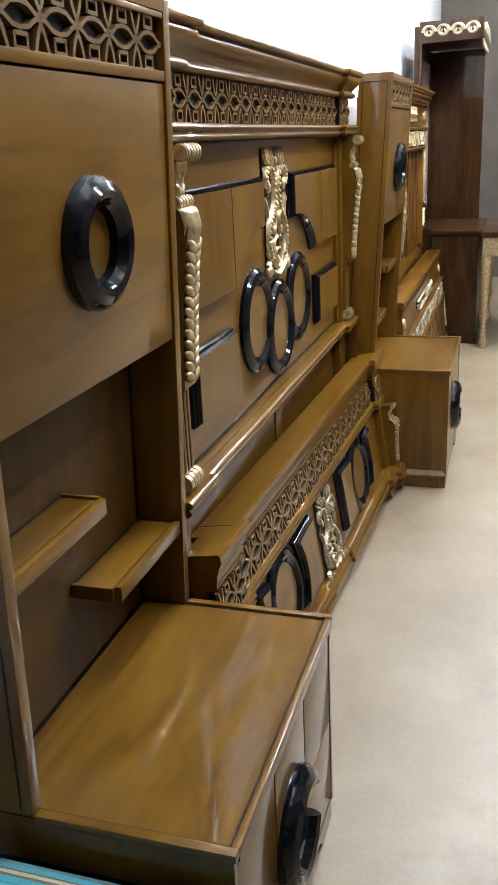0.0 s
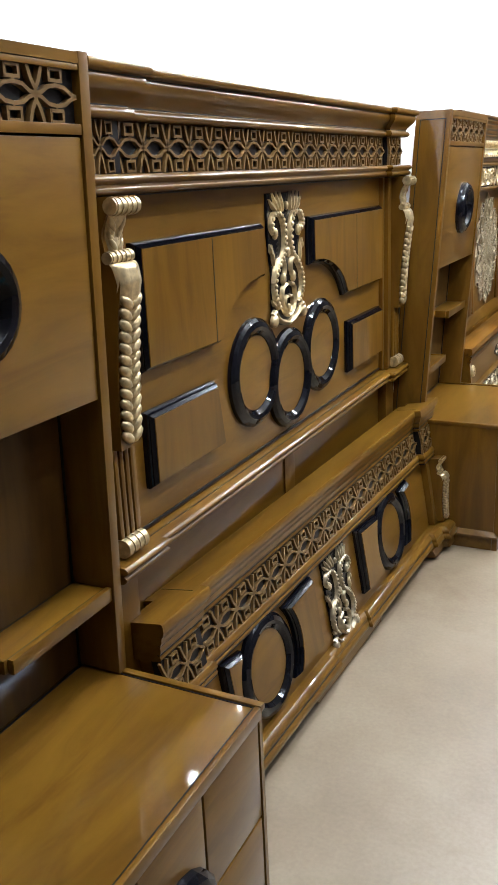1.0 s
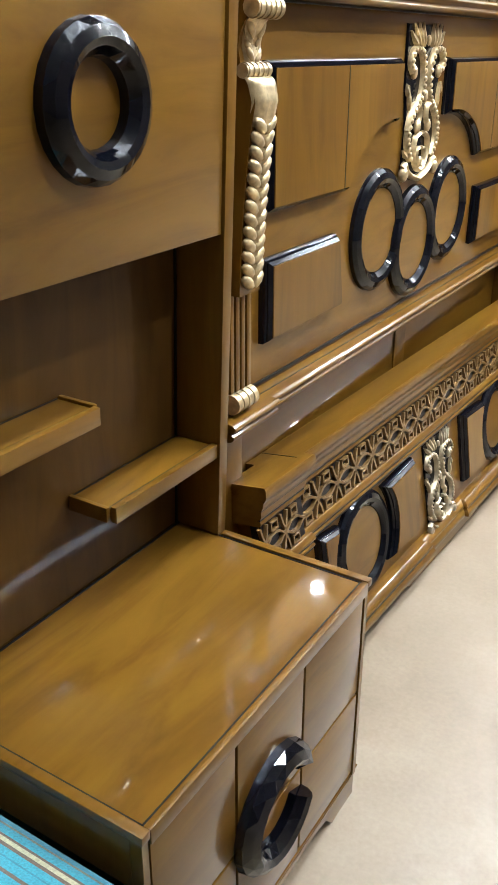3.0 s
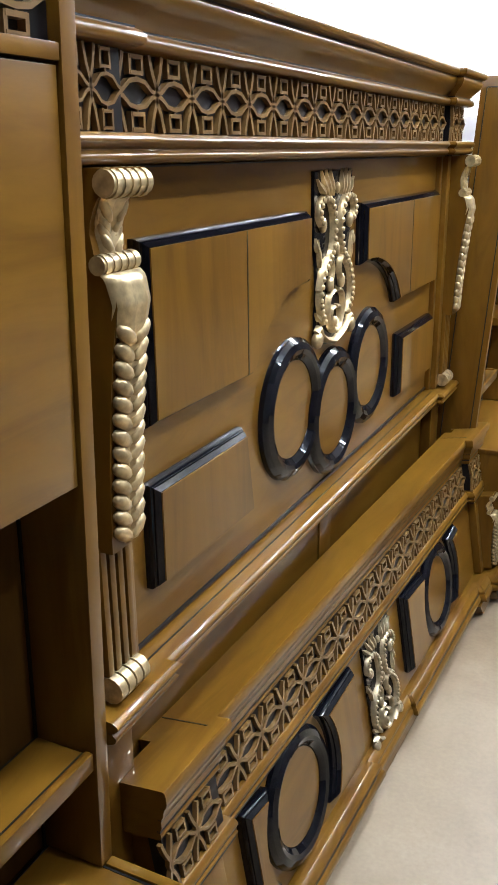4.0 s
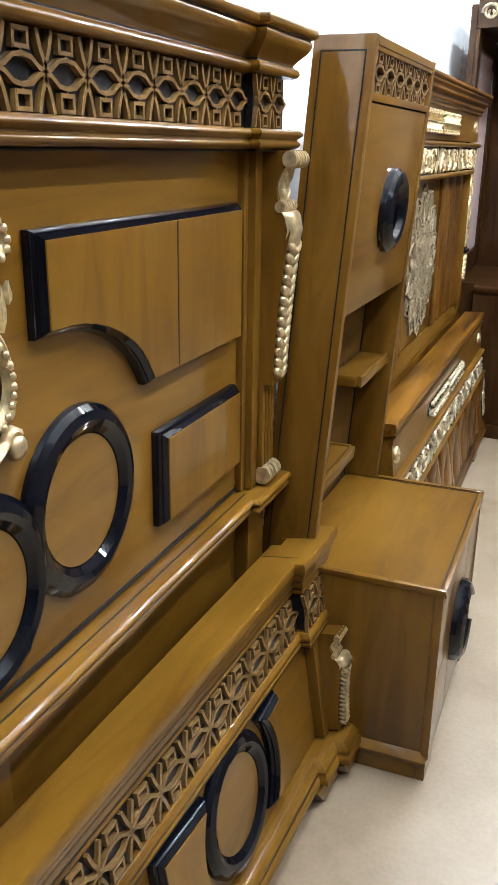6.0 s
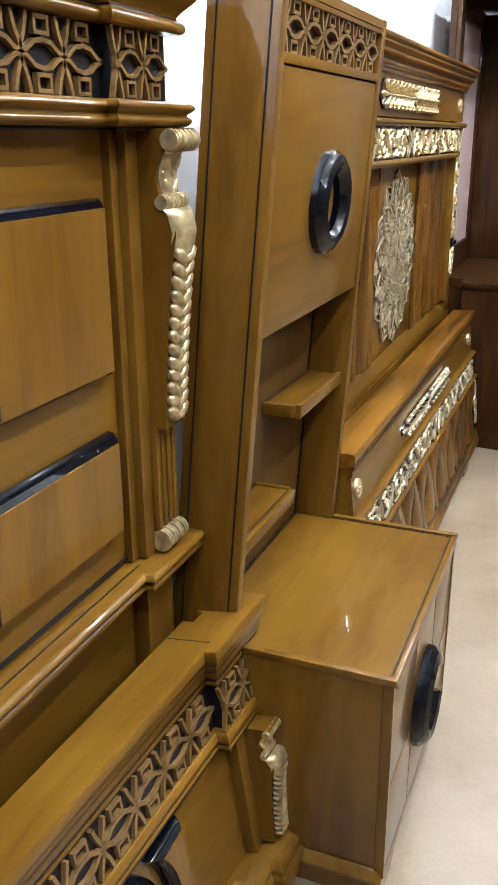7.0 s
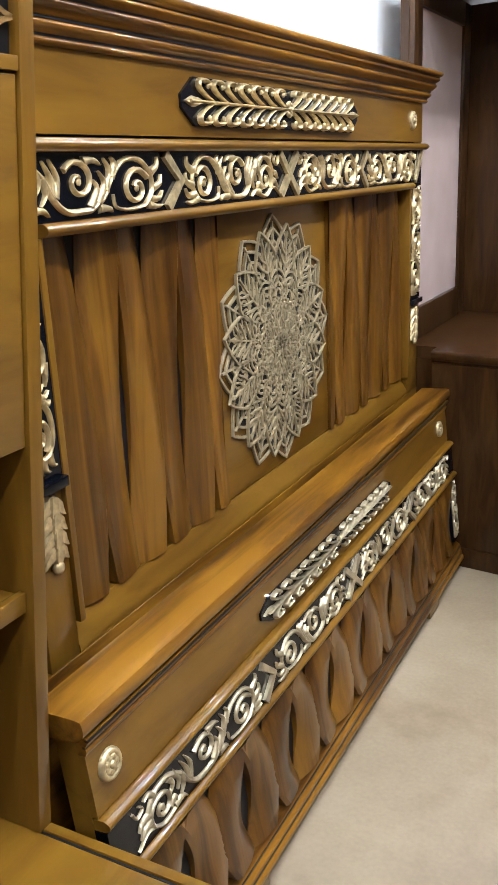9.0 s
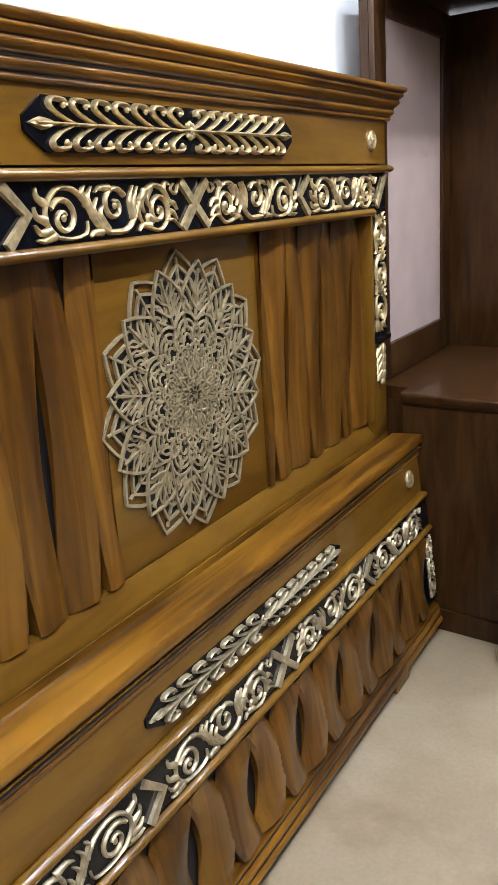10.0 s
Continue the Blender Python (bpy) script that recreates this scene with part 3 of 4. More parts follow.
def corbel(parent, yc, z0, z1, x0, w, k=1.0):
    bm = bmesh.new()
    n = 40
    pr = [(x0 + k * corbel_front(i / n), z0 + (z1 - z0) * i / n) for i in range(n + 1)]
    a = [bm.verts.new((x, yc - w * 0.42, z)) for x, z in pr] + [bm.verts.new((x0, yc - w * 0.42, z1)), bm.verts.new((x0, yc - w * 0.42, z0))]
    b = [bm.verts.new((v.co.x, yc + w * 0.42, v.co.z)) for v in a]
    bm.faces.new(a)
    bm.faces.new(b[::-1])
    for i in range(len(a)):
        j = (i + 1) % len(a)
        bm.faces.new((a[i], a[j], b[j], b[i]))
    body = part("corbel", bm, WOOD_V, parent)
    bm = bmesh.new()
    H = z1 - z0

    def roll(z, x, r, wd):
        mm = Matrix.Translation((x, yc, z)) @ Matrix.Rotation(radians(90), 4, "X")
        bmesh.ops.create_cone(bm, cap_ends=True, segments=14, radius1=r, radius2=r, depth=wd, matrix=mm)
        for q in range(-2, 3):
            mm2 = Matrix.Translation((x, yc + q * wd / 5.2, z)) @ Matrix.Rotation(radians(90), 4, "X")
            bmesh.ops.create_cone(bm, cap_ends=True, segments=14, radius1=r * 1.12, radius2=r * 1.12, depth=wd / 9, matrix=mm2)
    roll(z0 + H * 0.965, x0 + k * 0.052, H * 0.032, w)
    roll(z0 + H * 0.775, x0 + k * 0.036, H * 0.024, w * 0.95)

    def skin(u0, u1, wa, wb, m=14):
        rr = []
        for i in range(m + 1):
            u = u0 + (u1 - u0) * i / m
            hw = (wa + (wb - wa) * i / m) / 2
            x = x0 + k * corbel_front(u)
            rr.append([bm.verts.new((x + e, yc + hw * c, z0 + H * u)) for c, e in ((-1, -0.006), (-0.9, 0.004), (-0.35, 0.010), (0, 0.006), (0.35, 0.010), (0.9, 0.004), (1, -0.006))])
        for r, s in zip(rr, rr[1:]):
            for j in range(6):
                bm.faces.new((r[j], r[j + 1], s[j + 1], s[j]))
        bm.faces.new(rr[0])
        bm.faces.new(rr[-1])
    skin(0.80, 0.94, w * 0.55, w * 0.75)
    skin(0.60, 0.755, w * 0.8, w * 0.95)
    skin(0.03, 0.62, w * 0.45, w * 0.6)
    # overlapping leaf lobes down the long leaf
    for i in range(13):
        u = 0.05 + 0.046 * i
        for s in (-1, 1):
            mm = Matrix.Translation((x0 + k * corbel_front(u) + 0.005, yc + s * w * 0.20, z0 + H * u)) @ Matrix.Rotation(radians(s * 38), 4, "X") @ Matrix.Rotation(radians(18), 4, "Y") @ Matrix.Diagonal((0.0065 * k + 0.002, w * 0.27, H * 0.022, 1))
            bmesh.ops.create_uvsphere(bm, u_segments=8, v_segments=5, radius=1, matrix=mm)
    for i in range(4):
        for s in (-1, 1):
            u = 0.815 + 0.03 * i
            mm = Matrix.Translation((x0 + k * corbel_front(u) + 0.004, yc + s * w * (0.12 + 0.03 * i), z0 + H * u)) @ Matrix.Rotation(radians(-s * 30), 4, "X") @ Matrix.Diagonal((0.007, w * 0.1, H * 0.04, 1))
            bmesh.ops.create_uvsphere(bm, u_segments=8, v_segments=5, radius=1, matrix=mm)
    part("gilded_leaf", bm, GOLD, body, "gilded carved acanthus leaf", smooth=True)


CORNICE = [(-0.04, 0.0), (0.010, 0.0), (0.020, 0.003), (0.024, 0.010), (0.020, 0.018), (0.012, 0.021), (0.014, 0.026), (0.023, 0.036), (0.034, 0.046), (0.040, 0.056), (0.040, 0.065), (0.036, 0.069), (0.047, 0.072), (0.050, 0.078), (0.049, 0.088), (-0.04, 0.088)]
MOULD = [(-0.03, 0.0), (0.012, 0.0), (0.022, 0.004), (0.026, 0.012), (0.018, 0.018), (0.024, 0.022), (0.030, 0.028), (0.022, 0.036), (-0.03, 0.036)]


def lifted(profile, z, k=1.0, dx=0.0):
    return [(d * k + dx, z + h) for d, h in profile]


def panel_shape(parent, poly, x0, groove=()):
    """A raised panel: black bevelled edge round a wooden field."""
    bm = bmesh.new()
    prism(bm, poly, x0, x0 + 0.016, inset=0.004, lip=0.010)
    prism(bm, offset_poly(poly, 0.005), x0 + 0.015, x0 + 0.025, inset=0.006, lip=0.003)
    base = part("raised_panel", bm, BLACK, parent, "black lacquered bevelled edge")
    bm = bmesh.new()
    prism(bm, offset_poly(poly, 0.011), x0 + 0.02, x0 + 0.027, inset=0.001)
    f = part("panel_field", bm, WOOD_V, base, "lacquered teak panel", flat=True)
    for y, z0, z1 in groove:
        part("groove", boxed(x0 + 0.0262, x0 + 0.0275, y - 0.0015, y + 0.0015, z0, z1), BACKING, f)


def dark_line(parent, path, *spots):
    """Thin black-painted fillets along a moulding, at (outward, z)."""
    for d, z, w in spots:
        bm = bmesh.new()
        sweep(bm, [(d - 0.006, z - w), (d, z - w), (d, z + w), (d - 0.006, z + w)], path)
        part("painted_line", bm, BACKING, parent, "thin black painted line")


# ---- first bed: headboard ----
hb = thing("headboard", pose(0, 0, 0), "lacquered teak headboard with black rings, fretwork frieze and gilded carving", "headboard", "headboards")
Y0, Y1, FX = -0.172, 1.675, -0.006
part("field_panel", boxed(-0.06, FX, Y0, Y1, 0.70, 1.39), WOOD, hb)
part("lower_panel", boxed(-0.06, -0.020, Y0 + 0.01, Y1 - 0.01, 0.0, 0.6985), WOOD, hb)
part("batten", boxed(-0.020, -0.015, 0.72, 0.79, 0.02, 0.668, bevel=0.003), WOOD_V, hb)
for a, b in ((Y0 + 0.01, Y0 + 0.10), (Y1 - 0.10, Y1 - 0.01)):
    part("lower_post", boxed(-0.020, 0.012, a, b, 0.0, 0.668, bevel=0.003), WOOD_V, hb)
for a, b, s in ((Y0, Y0 + 0.115, 1), (Y1 - 0.115, Y1, -1)):
    post = part("post", boxed(-0.026, 0.022, a, b, 0.706, 1.372, bevel=0.002), WOOD_V, hb)
    inner = b if s > 0 else a
    bm = bmesh.new()
    box(bm, -0.026, 0.008, min(inner, inner + s * 0.02), max(inner, inner + s * 0.02), 0.706, 1.372, 0.003)
    part("post_bead", bm, WOOD_V, post)
    yc = a + 0.062 if s > 0 else b - 0.052
    corbel(post, yc, 0.925, 1.372, 0.022, 0.075, 1.05)
    bm = bmesh.new()
    for q in range(4):
        box(bm, 0.022, 0.034, yc - 0.033 + q * 0.0175, yc - 0.020 + q * 0.0175, 0.745, 0.93, 0.004)
    part("fluting", bm, WOOD_V, post)
    bm = bmesh.new()
    for q in range(4):
        mm = Matrix.Translation((0.034, yc - 0.027 + q * 0.0175, 0.728)) @ Matrix.Rotation(radians(90), 4, "X")
        bmesh.ops.create_cone(bm, cap_ends=True, segments=14, radius1=0.019, radius2=0.019, depth=0.014, matrix=mm)
    part("foot_scroll", bm, GOLD, post, "ribbed scroll with rubbed gilding")
NL, NR = -0.035, 1.515
jog = [(0.03, Y0), (0.03, NL), (0.012, NL), (0.012, NR), (0.03, NR), (0.03, Y1), (-0.03, Y1)]
bm = bmesh.new()
sweep(bm, lifted(CORNICE, 1.497), jog)
cor = part("cornice", bm, WOOD, hb)
dark_line(cor, jog, (0.0135, 1.5185, 0.0018), (0.0385, 1.5665, 0.0022))
bm = bmesh.new()
sweep(bm, lifted(MOULD, 1.372, 1.1), jog)
arc_p = part("architrave", bm, WOOD, hb)
dark_line(arc_p, jog, (0.0215, 1.3915, 0.0016), (0.0150, 1.3708, 0.0012))
fz = part("frieze", boxed(-0.03, 0.014, Y0 + 0.004, Y1 - 0.004, 1.4085, 1.4965), BACKING, hb, "dark backing of pierced frieze")
for a, b in ((Y0 + 0.004, NL - 0.002), (NR + 0.002, Y1 - 0.004)):
    part("frieze_block", boxed(0.0145, 0.03, a, b, 1.409, 1.4965), BACKING, fz)
bm = bmesh.new()
lattice(bm, NL + 0.003, NR - 0.003, 1.409, 1.496, 0.0142, 18, 0.008)
lattice(bm, NR + 0.01, Y1 - 0.01, 1.409, 1.496, 0.0302, 2, 0.008)
lattice(bm, Y0 + 0.01, NL - 0.01, 1.409, 1.496, 0.0302, 2, 0.008)
part("fretwork", bm, LATTICE, fz, "carved wooden fretwork")
bm = bmesh.new()
sweep(bm, lifted(MOULD, 0.668, 1.15), [(0.03, Y0), (0.03, Y0 + 0.13), (0.014, Y0 + 0.13), (0.014, Y1 - 0.13), (0.03, Y1 - 0.13), (0.03, Y1), (-0.03, Y1)])
sil = part("sill", bm, WOOD, hb)
dark_line(sil, [(0.03, Y0), (0.03, Y0 + 0.13), (0.014, Y0 + 0.13), (0.014, Y1 - 0.13), (0.03, Y1 - 0.13), (0.03, Y1)], (0.0225, 0.6865, 0.0016))
part("sill_line", boxed(0.0165, 0.0190, Y0 + 0.135, Y1 - 0.135, 0.7035, 0.7050), BACKING, sil)
part("sill_line", boxed(FX, FX + 0.004, Y0 + 0.13, Y1 - 0.13, 0.7105, 0.7155), BACKING, sil)


# four raised panels; the upper ones are scooped out by a quarter circle
panel_shape(hb, [(0.012, 1.033), (0.331, 1.033), *curve([(0.331, 1.033), (0.375, 1.090), (0.434, 1.128), (0.50, 1.147), (0.577, 1.153)], 3)[1:], (0.577, 1.284), (0.012, 1.284)], FX, [(0.300, 1.044, 1.272)])
panel_shape(hb, [(0.882, 1.151), *curve([(0.882, 1.151), (0.97, 1.147), (1.05, 1.122), (1.11, 1.083), (1.150, 1.030)], 3)[1:], (1.510, 1.030), (1.510, 1.282), (0.882, 1.282)], FX, [(1.238, 1.044, 1.270)])
panel_shape(hb, [(0.012, 0.792), (0.328, 0.792), (0.301, 0.952), (0.012, 0.952)], FX)
panel_shape(hb, [(1.187, 0.776), (1.510, 0.776), (1.510, 0.942), (1.187, 0.942)], FX)
for cy, cz, d in ((0.524, 0.922, 0.0), (0.972, 0.908, 0.0), (0.737, 0.862, 0.003)):
    bm = bmesh.new()
    faceted_ring(bm, cy, cz, 0.138, 0.094, FX, 0.021 + d, cut=60)
    rg = part("ring_ornament", bm, BLACK, hb, "black lacquered carved ring", sharp=4)
    bm = bmesh.new()
    prism(bm, arc(cy, cz, 0.0945, 0, 352, 44), FX, FX + 0.008 + d * 0.5)
    part("ring_field", bm, WOOD, rg)
bm = bmesh.new()
prism(bm, [(0.64, 1.04), (0.70, 1.012), (0.76, 1.012), (0.82, 1.04), (0.815, 1.15), (0.835, 1.25), (0.835, 1.352), (0.625, 1.352), (0.625, 1.25), (0.645, 1.15)], FX, FX + 0.006, inset=0.002)
md = part("medallion", bm, BLACK, hb, "black backing of gilded carving")
bm = bmesh.new()
medallion(bm, 0.735, 1.014, 1.352, 0.215, FX + 0.006, 0.012)
part("gilded_carving", bm, GOLD, md, "gilded carved scrolls and leaves", smooth=True)


# ---- first bed: footboard, leaning ----
def leaning(x, y, a):
    return pose(x, y, 0, 0, -a, 0)


fb = thing("footboard", pose(0.126, -0.115, 0, 0, -9.0, -2.0), "lacquered teak footboard with fretwork band, leaning against its headboard", "footboard", "footboards")
L, C = 1.85, 0.872
part("board", boxed(-0.05, 0.0, 0.02, L - 0.02, 0.04, 0.478), WOOD, fb)
J = 0.155
jog = [(0.022, 0.0), (0.022, J), (0.0, J), (0.0, L - J), (0.022, L - J), (0.022, L), (-0.05, L)]
bm = bmesh.new()
sweep(bm, lifted([(-0.06, 0.0), (0.004, 0.0), (0.008, 0.006), (0.005, 0.014), (0.011, 0.020), (0.012, 0.034), (0.018, 0.042), (0.020, 0.052), (0.026, 0.058), (0.029, 0.066), (0.029, 0.084), (-0.06, 0.084)], 0.478), jog)
cap = part("capping", bm, WOOD, fb, "broad lacquered teak capping")
dark_line(cap, jog, (0.0068, 0.4920, 0.0018), (0.0130, 0.5130, 0.0016), (0.0215, 0.5330, 0.0014))
for a in (J, L - J):
    part("joint_line", boxed(-0.058, 0.026, a - 0.0012, a + 0.0012, 0.5605, 0.5626), BACKING, cap)
bm = bmesh.new()
sweep(bm, lifted([(-0.02, 0.0), (0.010, 0.0), (0.016, 0.008), (0.010, 0.014), (0.018, 0.020), (0.012, 0.036), (-0.02, 0.036)], 0.355), jog)
rm = part("rail_moulding", bm, WOOD, fb)
dark_line(rm, jog, (0.0120, 0.3690, 0.0018), (0.0115, 0.3555, 0.0016))
bk = part("band", boxed(0.0, 0.003, J, L - J, 0.392, 0.477), BACKING, fb, "dark backing of pierced band")
for a, b in ((0.004, J - 0.001), (L - J + 0.001, L - 0.004)):
    part("band_block", boxed(0.0005, 0.024, a, b, 0.392, 0.477), BACKING, bk)
bm = bmesh.new()
lattice(bm, J, L - J, 0.392, 0.477, 0.0032, 18, 0.008)
lattice(bm, 0.006, J - 0.006, 0.392, 0.477, 0.0242, 2, 0.008)
lattice(bm, L - J + 0.006, L - 0.006, 0.392, 0.477, 0.0242, 2, 0.008)
part("fretwork", bm, LATTICE, bk, "carved wooden fretwork")
bm = bmesh.new()
BASE = [(-0.03, 0.0), (0.030, 0.0), (0.030, 0.014), (0.022, 0.022), (0.026, 0.030), (0.014, 0.044), (0.0, 0.050), (-0.03, 0.050)]
sweep(bm, lifted(BASE, 0.048), [(0.045, 0.0), (0.045, 0.13), (0.012, 0.13), (0.012, C - 0.15), (0.0, C - 0.15), (0.0, C + 0.15), (0.012, C + 0.15), (0.012, L - 0.19), (0.03, L - 0.19), (0.03, L - 0.11), (0.055, L - 0.11), (0.055, L), (-0.05, L)])
bmo = part("base_moulding", bm, WOOD, fb)
dark_line(bmo, [(0.012, 0.135), (0.012, C - 0.155)], (0.0240, 0.0700, 0.0022))
dark_line(bmo, [(0.012, C + 0.155), (0.012, L - 0.195)], (0.0240, 0.0700, 0.0022))
for a, b, x in ((0.0, 0.2, 0.06), (C - 0.25, C + 0.25, 0.016), (L - 0.22, L - 0.12, 0.045), (L - 0.115, L, 0.068)):
    bm = bmesh.new()
    prism(bm, [(a, 0.004), (b, 0.004), (b, 0.047), (a - 0.03 if a > 0.1 else a, 0.047)], -0.05, x, inset=0.004)
    part("bracket_foot", bm, WOOD, fb)


def ccw(p):
    return p if sum(a[0] * b[1] - b[0] * a[1] for a, b in zip(p, p[1:] + p[:1])) > 0 else p[::-1]


RZ, RO, HUG = 0.236, 0.452, 0.150
for s in (-1, 1):
    yr = C + s * RO
    bm = bmesh.new()
    faceted_ring(bm, yr, RZ, 0.132, 0.090, 0.0, 0.021, cut=60)
    rg = part("ring_ornament", bm, BLACK, fb, "black lacquered carved ring", sharp=4)
    bm = bmesh.new()
    prism(bm, arc(yr, RZ, 0.0905, 0, 352, 44), 0.0, 0.008)
    part("ring_field", bm, WOOD, rg)
    inner = [(0.168, 0.138), *arc(RO, RZ, HUG, 222, 138, 10), (0.168, 0.347)]
    outer = [(0.655, 0.347), *arc(RO, RZ, HUG, 42, -42, 10), (0.655, 0.138)]
    for shape in (inner, outer):
        panel_shape(fb, ccw([(C + s * y, z) for y, z in shape]), 0.0)
bm = bmesh.new()
prism(bm, [(C - 0.075, 0.10), (C + 0.075, 0.10), (C + 0.08, 0.22), (C + 0.085, 0.348), (C - 0.085, 0.348), (C - 0.08, 0.22)], 0.0, 0.006, inset=0.002)
md = part("medallion", bm, BLACK, fb, "black backing of gilded carving")
bm = bmesh.new()
medallion(bm, C, 0.078, 0.350, 0.18, 0.006, 0.012)
part("gilded_carving", bm, SILVER_GOLD, md, "gilded carved scrolls and leaves", smooth=True)
for yc in (0.075, L - 0.065):
    blk = part("end_post", boxed(0.0, 0.024, yc - 0.06, yc + 0.06, 0.10, 0.354, bevel=0.002), WOOD_V, fb)
    if yc > 1:
        corbel(blk, yc, 0.105, 0.352, 0.024, 0.07, 0.9)


# ---- second bed ----
def scroll_band(bm, P, w):
    """Acanthus scrolls in a strip: P maps (u, v), u along 0 to 1 and v across 0 to 1, to the surface; w: width of the stems."""
    x0, h = XH
    ratio = 4.4

    def rib(pts, k=1.0, ends=(1, 1), n=5):
        ribbon(bm, [P(u / ratio, v) for u, v in curve(pts, n)], w * k, x0, h * (0.8 + 0.2 * k), True, ends)

    def volute(cu, cv, r, a0, turn):
        rib([(cu + r * (1 - 0.80 * q / 12) * math.cos(radians(a0 + turn * q / 12)), cv + r * (1 - 0.80 * q / 12) * math.sin(radians(a0 + turn * q / 12))) for q in range(13)], 1.05, (1.25, 0.85), 2)
        bead(bm, x0 + h * 0.4, *P(cu / ratio, cv), w * 0.8, 0.6, seg=6)
    # three volutes on a waving stem
    volute(0.80, 0.42, 0.36, 215, -470)
    volute(2.18, 0.58, 0.36, 150, -440)
    volute(3.60, 0.42, 0.36, 30, 480)
    rib([(0.06, 0.06), (0.30, 0.22), (0.50, 0.20), (0.78, 0.04), (1.20, 0.12)], 1.1, (0.5, 1.0))
    rib([(0.42, 0.60), (0.62, 0.86), (1.00, 0.92), (1.40, 0.66), (1.62, 0.30), (1.90, 0.10), (2.40, 0.10)], 1.25, (1.0, 1.1))
    rib([(2.40, 0.10), (2.74, 0.30), (2.96, 0.62), (3.28, 0.90), (3.70, 0.92), (4.00, 0.66), (4.02, 0.34), (3.80, 0.10)], 1.25, (1.1, 0.8))
    rib([(3.80, 0.10), (3.40, 0.05), (3.04, 0.12), (2.98, 0.34)], 1.0, (0.9, 0.5))
    rib([(0.06, 0.92), (0.16, 0.74), (0.32, 0.84), (0.22, 0.95)], 0.9, (0.8, 0.5))
    # lobed leaves curling off the stem
    for a, b, c in (((1.02, 0.88), (1.16, 0.66), (1.06, 0.50)), ((1.20, 0.84), (1.34, 0.60), (1.26, 0.40)), ((1.40, 0.66), (1.46, 0.42), (1.34, 0.22)), ((1.10, 0.14), (1.36, 0.16), (1.48, 0.06)), ((0.98, 0.24), (1.16, 0.34), (1.18, 0.22)),
                    ((0.62, 0.84), (0.50, 0.97), (0.36, 0.93)), ((1.64, 0.34), (1.72, 0.66), (1.58, 0.94)), ((1.60, 0.40), (1.58, 0.66), (1.44, 0.92)), ((2.42, 0.14), (2.60, 0.44), (2.52, 0.60)), ((2.60, 0.20), (2.78, 0.52), (2.66, 0.74)), ((2.30, 0.90), (2.56, 0.92), (2.72, 0.84)),
                    ((2.80, 0.40), (2.92, 0.74), (2.80, 0.95)), ((2.96, 0.62), (3.06, 0.86), (2.98, 0.97)), ((2.60, 0.12), (2.86, 0.10), (2.92, 0.04)), ((4.00, 0.68), (4.20, 0.80), (4.22, 0.96)), ((4.04, 0.40), (4.26, 0.48), (4.30, 0.64)), ((3.96, 0.22), (4.20, 0.20), (4.32, 0.34)), ((3.88, 0.12), (4.12, 0.06), (4.30, 0.08)), ((0.44, 0.56), (0.26, 0.56), (0.14, 0.42)), ((0.46, 0.40), (0.28, 0.36), (0.16, 0.22))):
        rib([a, b, c], 2.0, (1.05, 0.2), 4)


def plaque(bm, cy, cz, half, hh, x0, h):
    """A chain of curled leaf hooks on a stem, with a flower in the middle."""
    ribbon(bm, [(cy - half, cz), (cy + half, cz)], hh * 0.16, x0, h)
    n = 7
    for s in (-1, 1):
        for i in range(n):
            b = cy + s * half * (0.01 + 0.90 * i / n)
            step = s * half / n
            for t in (-1, 1):
                pts = curve([(b, cz), (b + step * 0.55, cz + t * hh * 0.30), (b + step * 0.95, cz + t * hh * 0.66), (b + step * 0.85, cz + t * hh * 0.94), (b + step * 0.42, cz + t * hh * 0.90), (b + step * 0.38, cz + t * hh * 0.68)], 4)
                ribbon(bm, pts, hh * 0.21, x0, h, True, (0.6, 1.15))
                bead(bm, x0 + h * 0.6, b + step * 0.46, cz + t * hh * 0.70, hh * 0.13, 0.8, seg=6)
        leaf(bm, cy + s * half * 0.90, cz, 0 if s > 0 else 180, half * 0.13, hh * 0.5, x0, h)
    bead(bm, x0 + h * 0.7, cy, cz, hh * 0.17, 0.8)
    for k in range(8):
        a = k * math.pi / 4
        bead(bm, x0 + h * 0.5, cy + math.cos(a) * hh * 0.3, cz + math.sin(a) * hh * 0.3, hh * 0.16, 0.8, seg=6)


def plaque_outline(cy, cz, half, hh):
    return [(cy - half - 0.012, cz - hh * 0.3), (cy - half + 0.03, cz - hh * 1.12), (cy + half - 0.03, cz - hh * 1.12), (cy + half + 0.012, cz - hh * 0.3), (cy + half + 0.012, cz + hh * 0.3), (cy + half - 0.03, cz + hh * 1.12), (cy - half + 0.03, cz + hh * 1.12), (cy - half - 0.012, cz + hh * 0.3)]


def rosette(parent, x, y, z, r):
    bm = bmesh.new()
    faceted_ring(bm, y, z, r, r * 0.55, x, r * 0.35, cut=28)
    for k in range(7):
        a = k * math.tau / 7
        bead(bm, x + r * 0.15, y + math.cos(a) * r * 0.42, z + math.sin(a) * r * 0.42, r * 0.27, 0.8, seg=6)
    bead(bm, x + r * 0.2, y, z, r * 0.28, 1.0, seg=8)
    part("rosette", bm, GOLD, parent, "gilded round rosette", smooth=True)


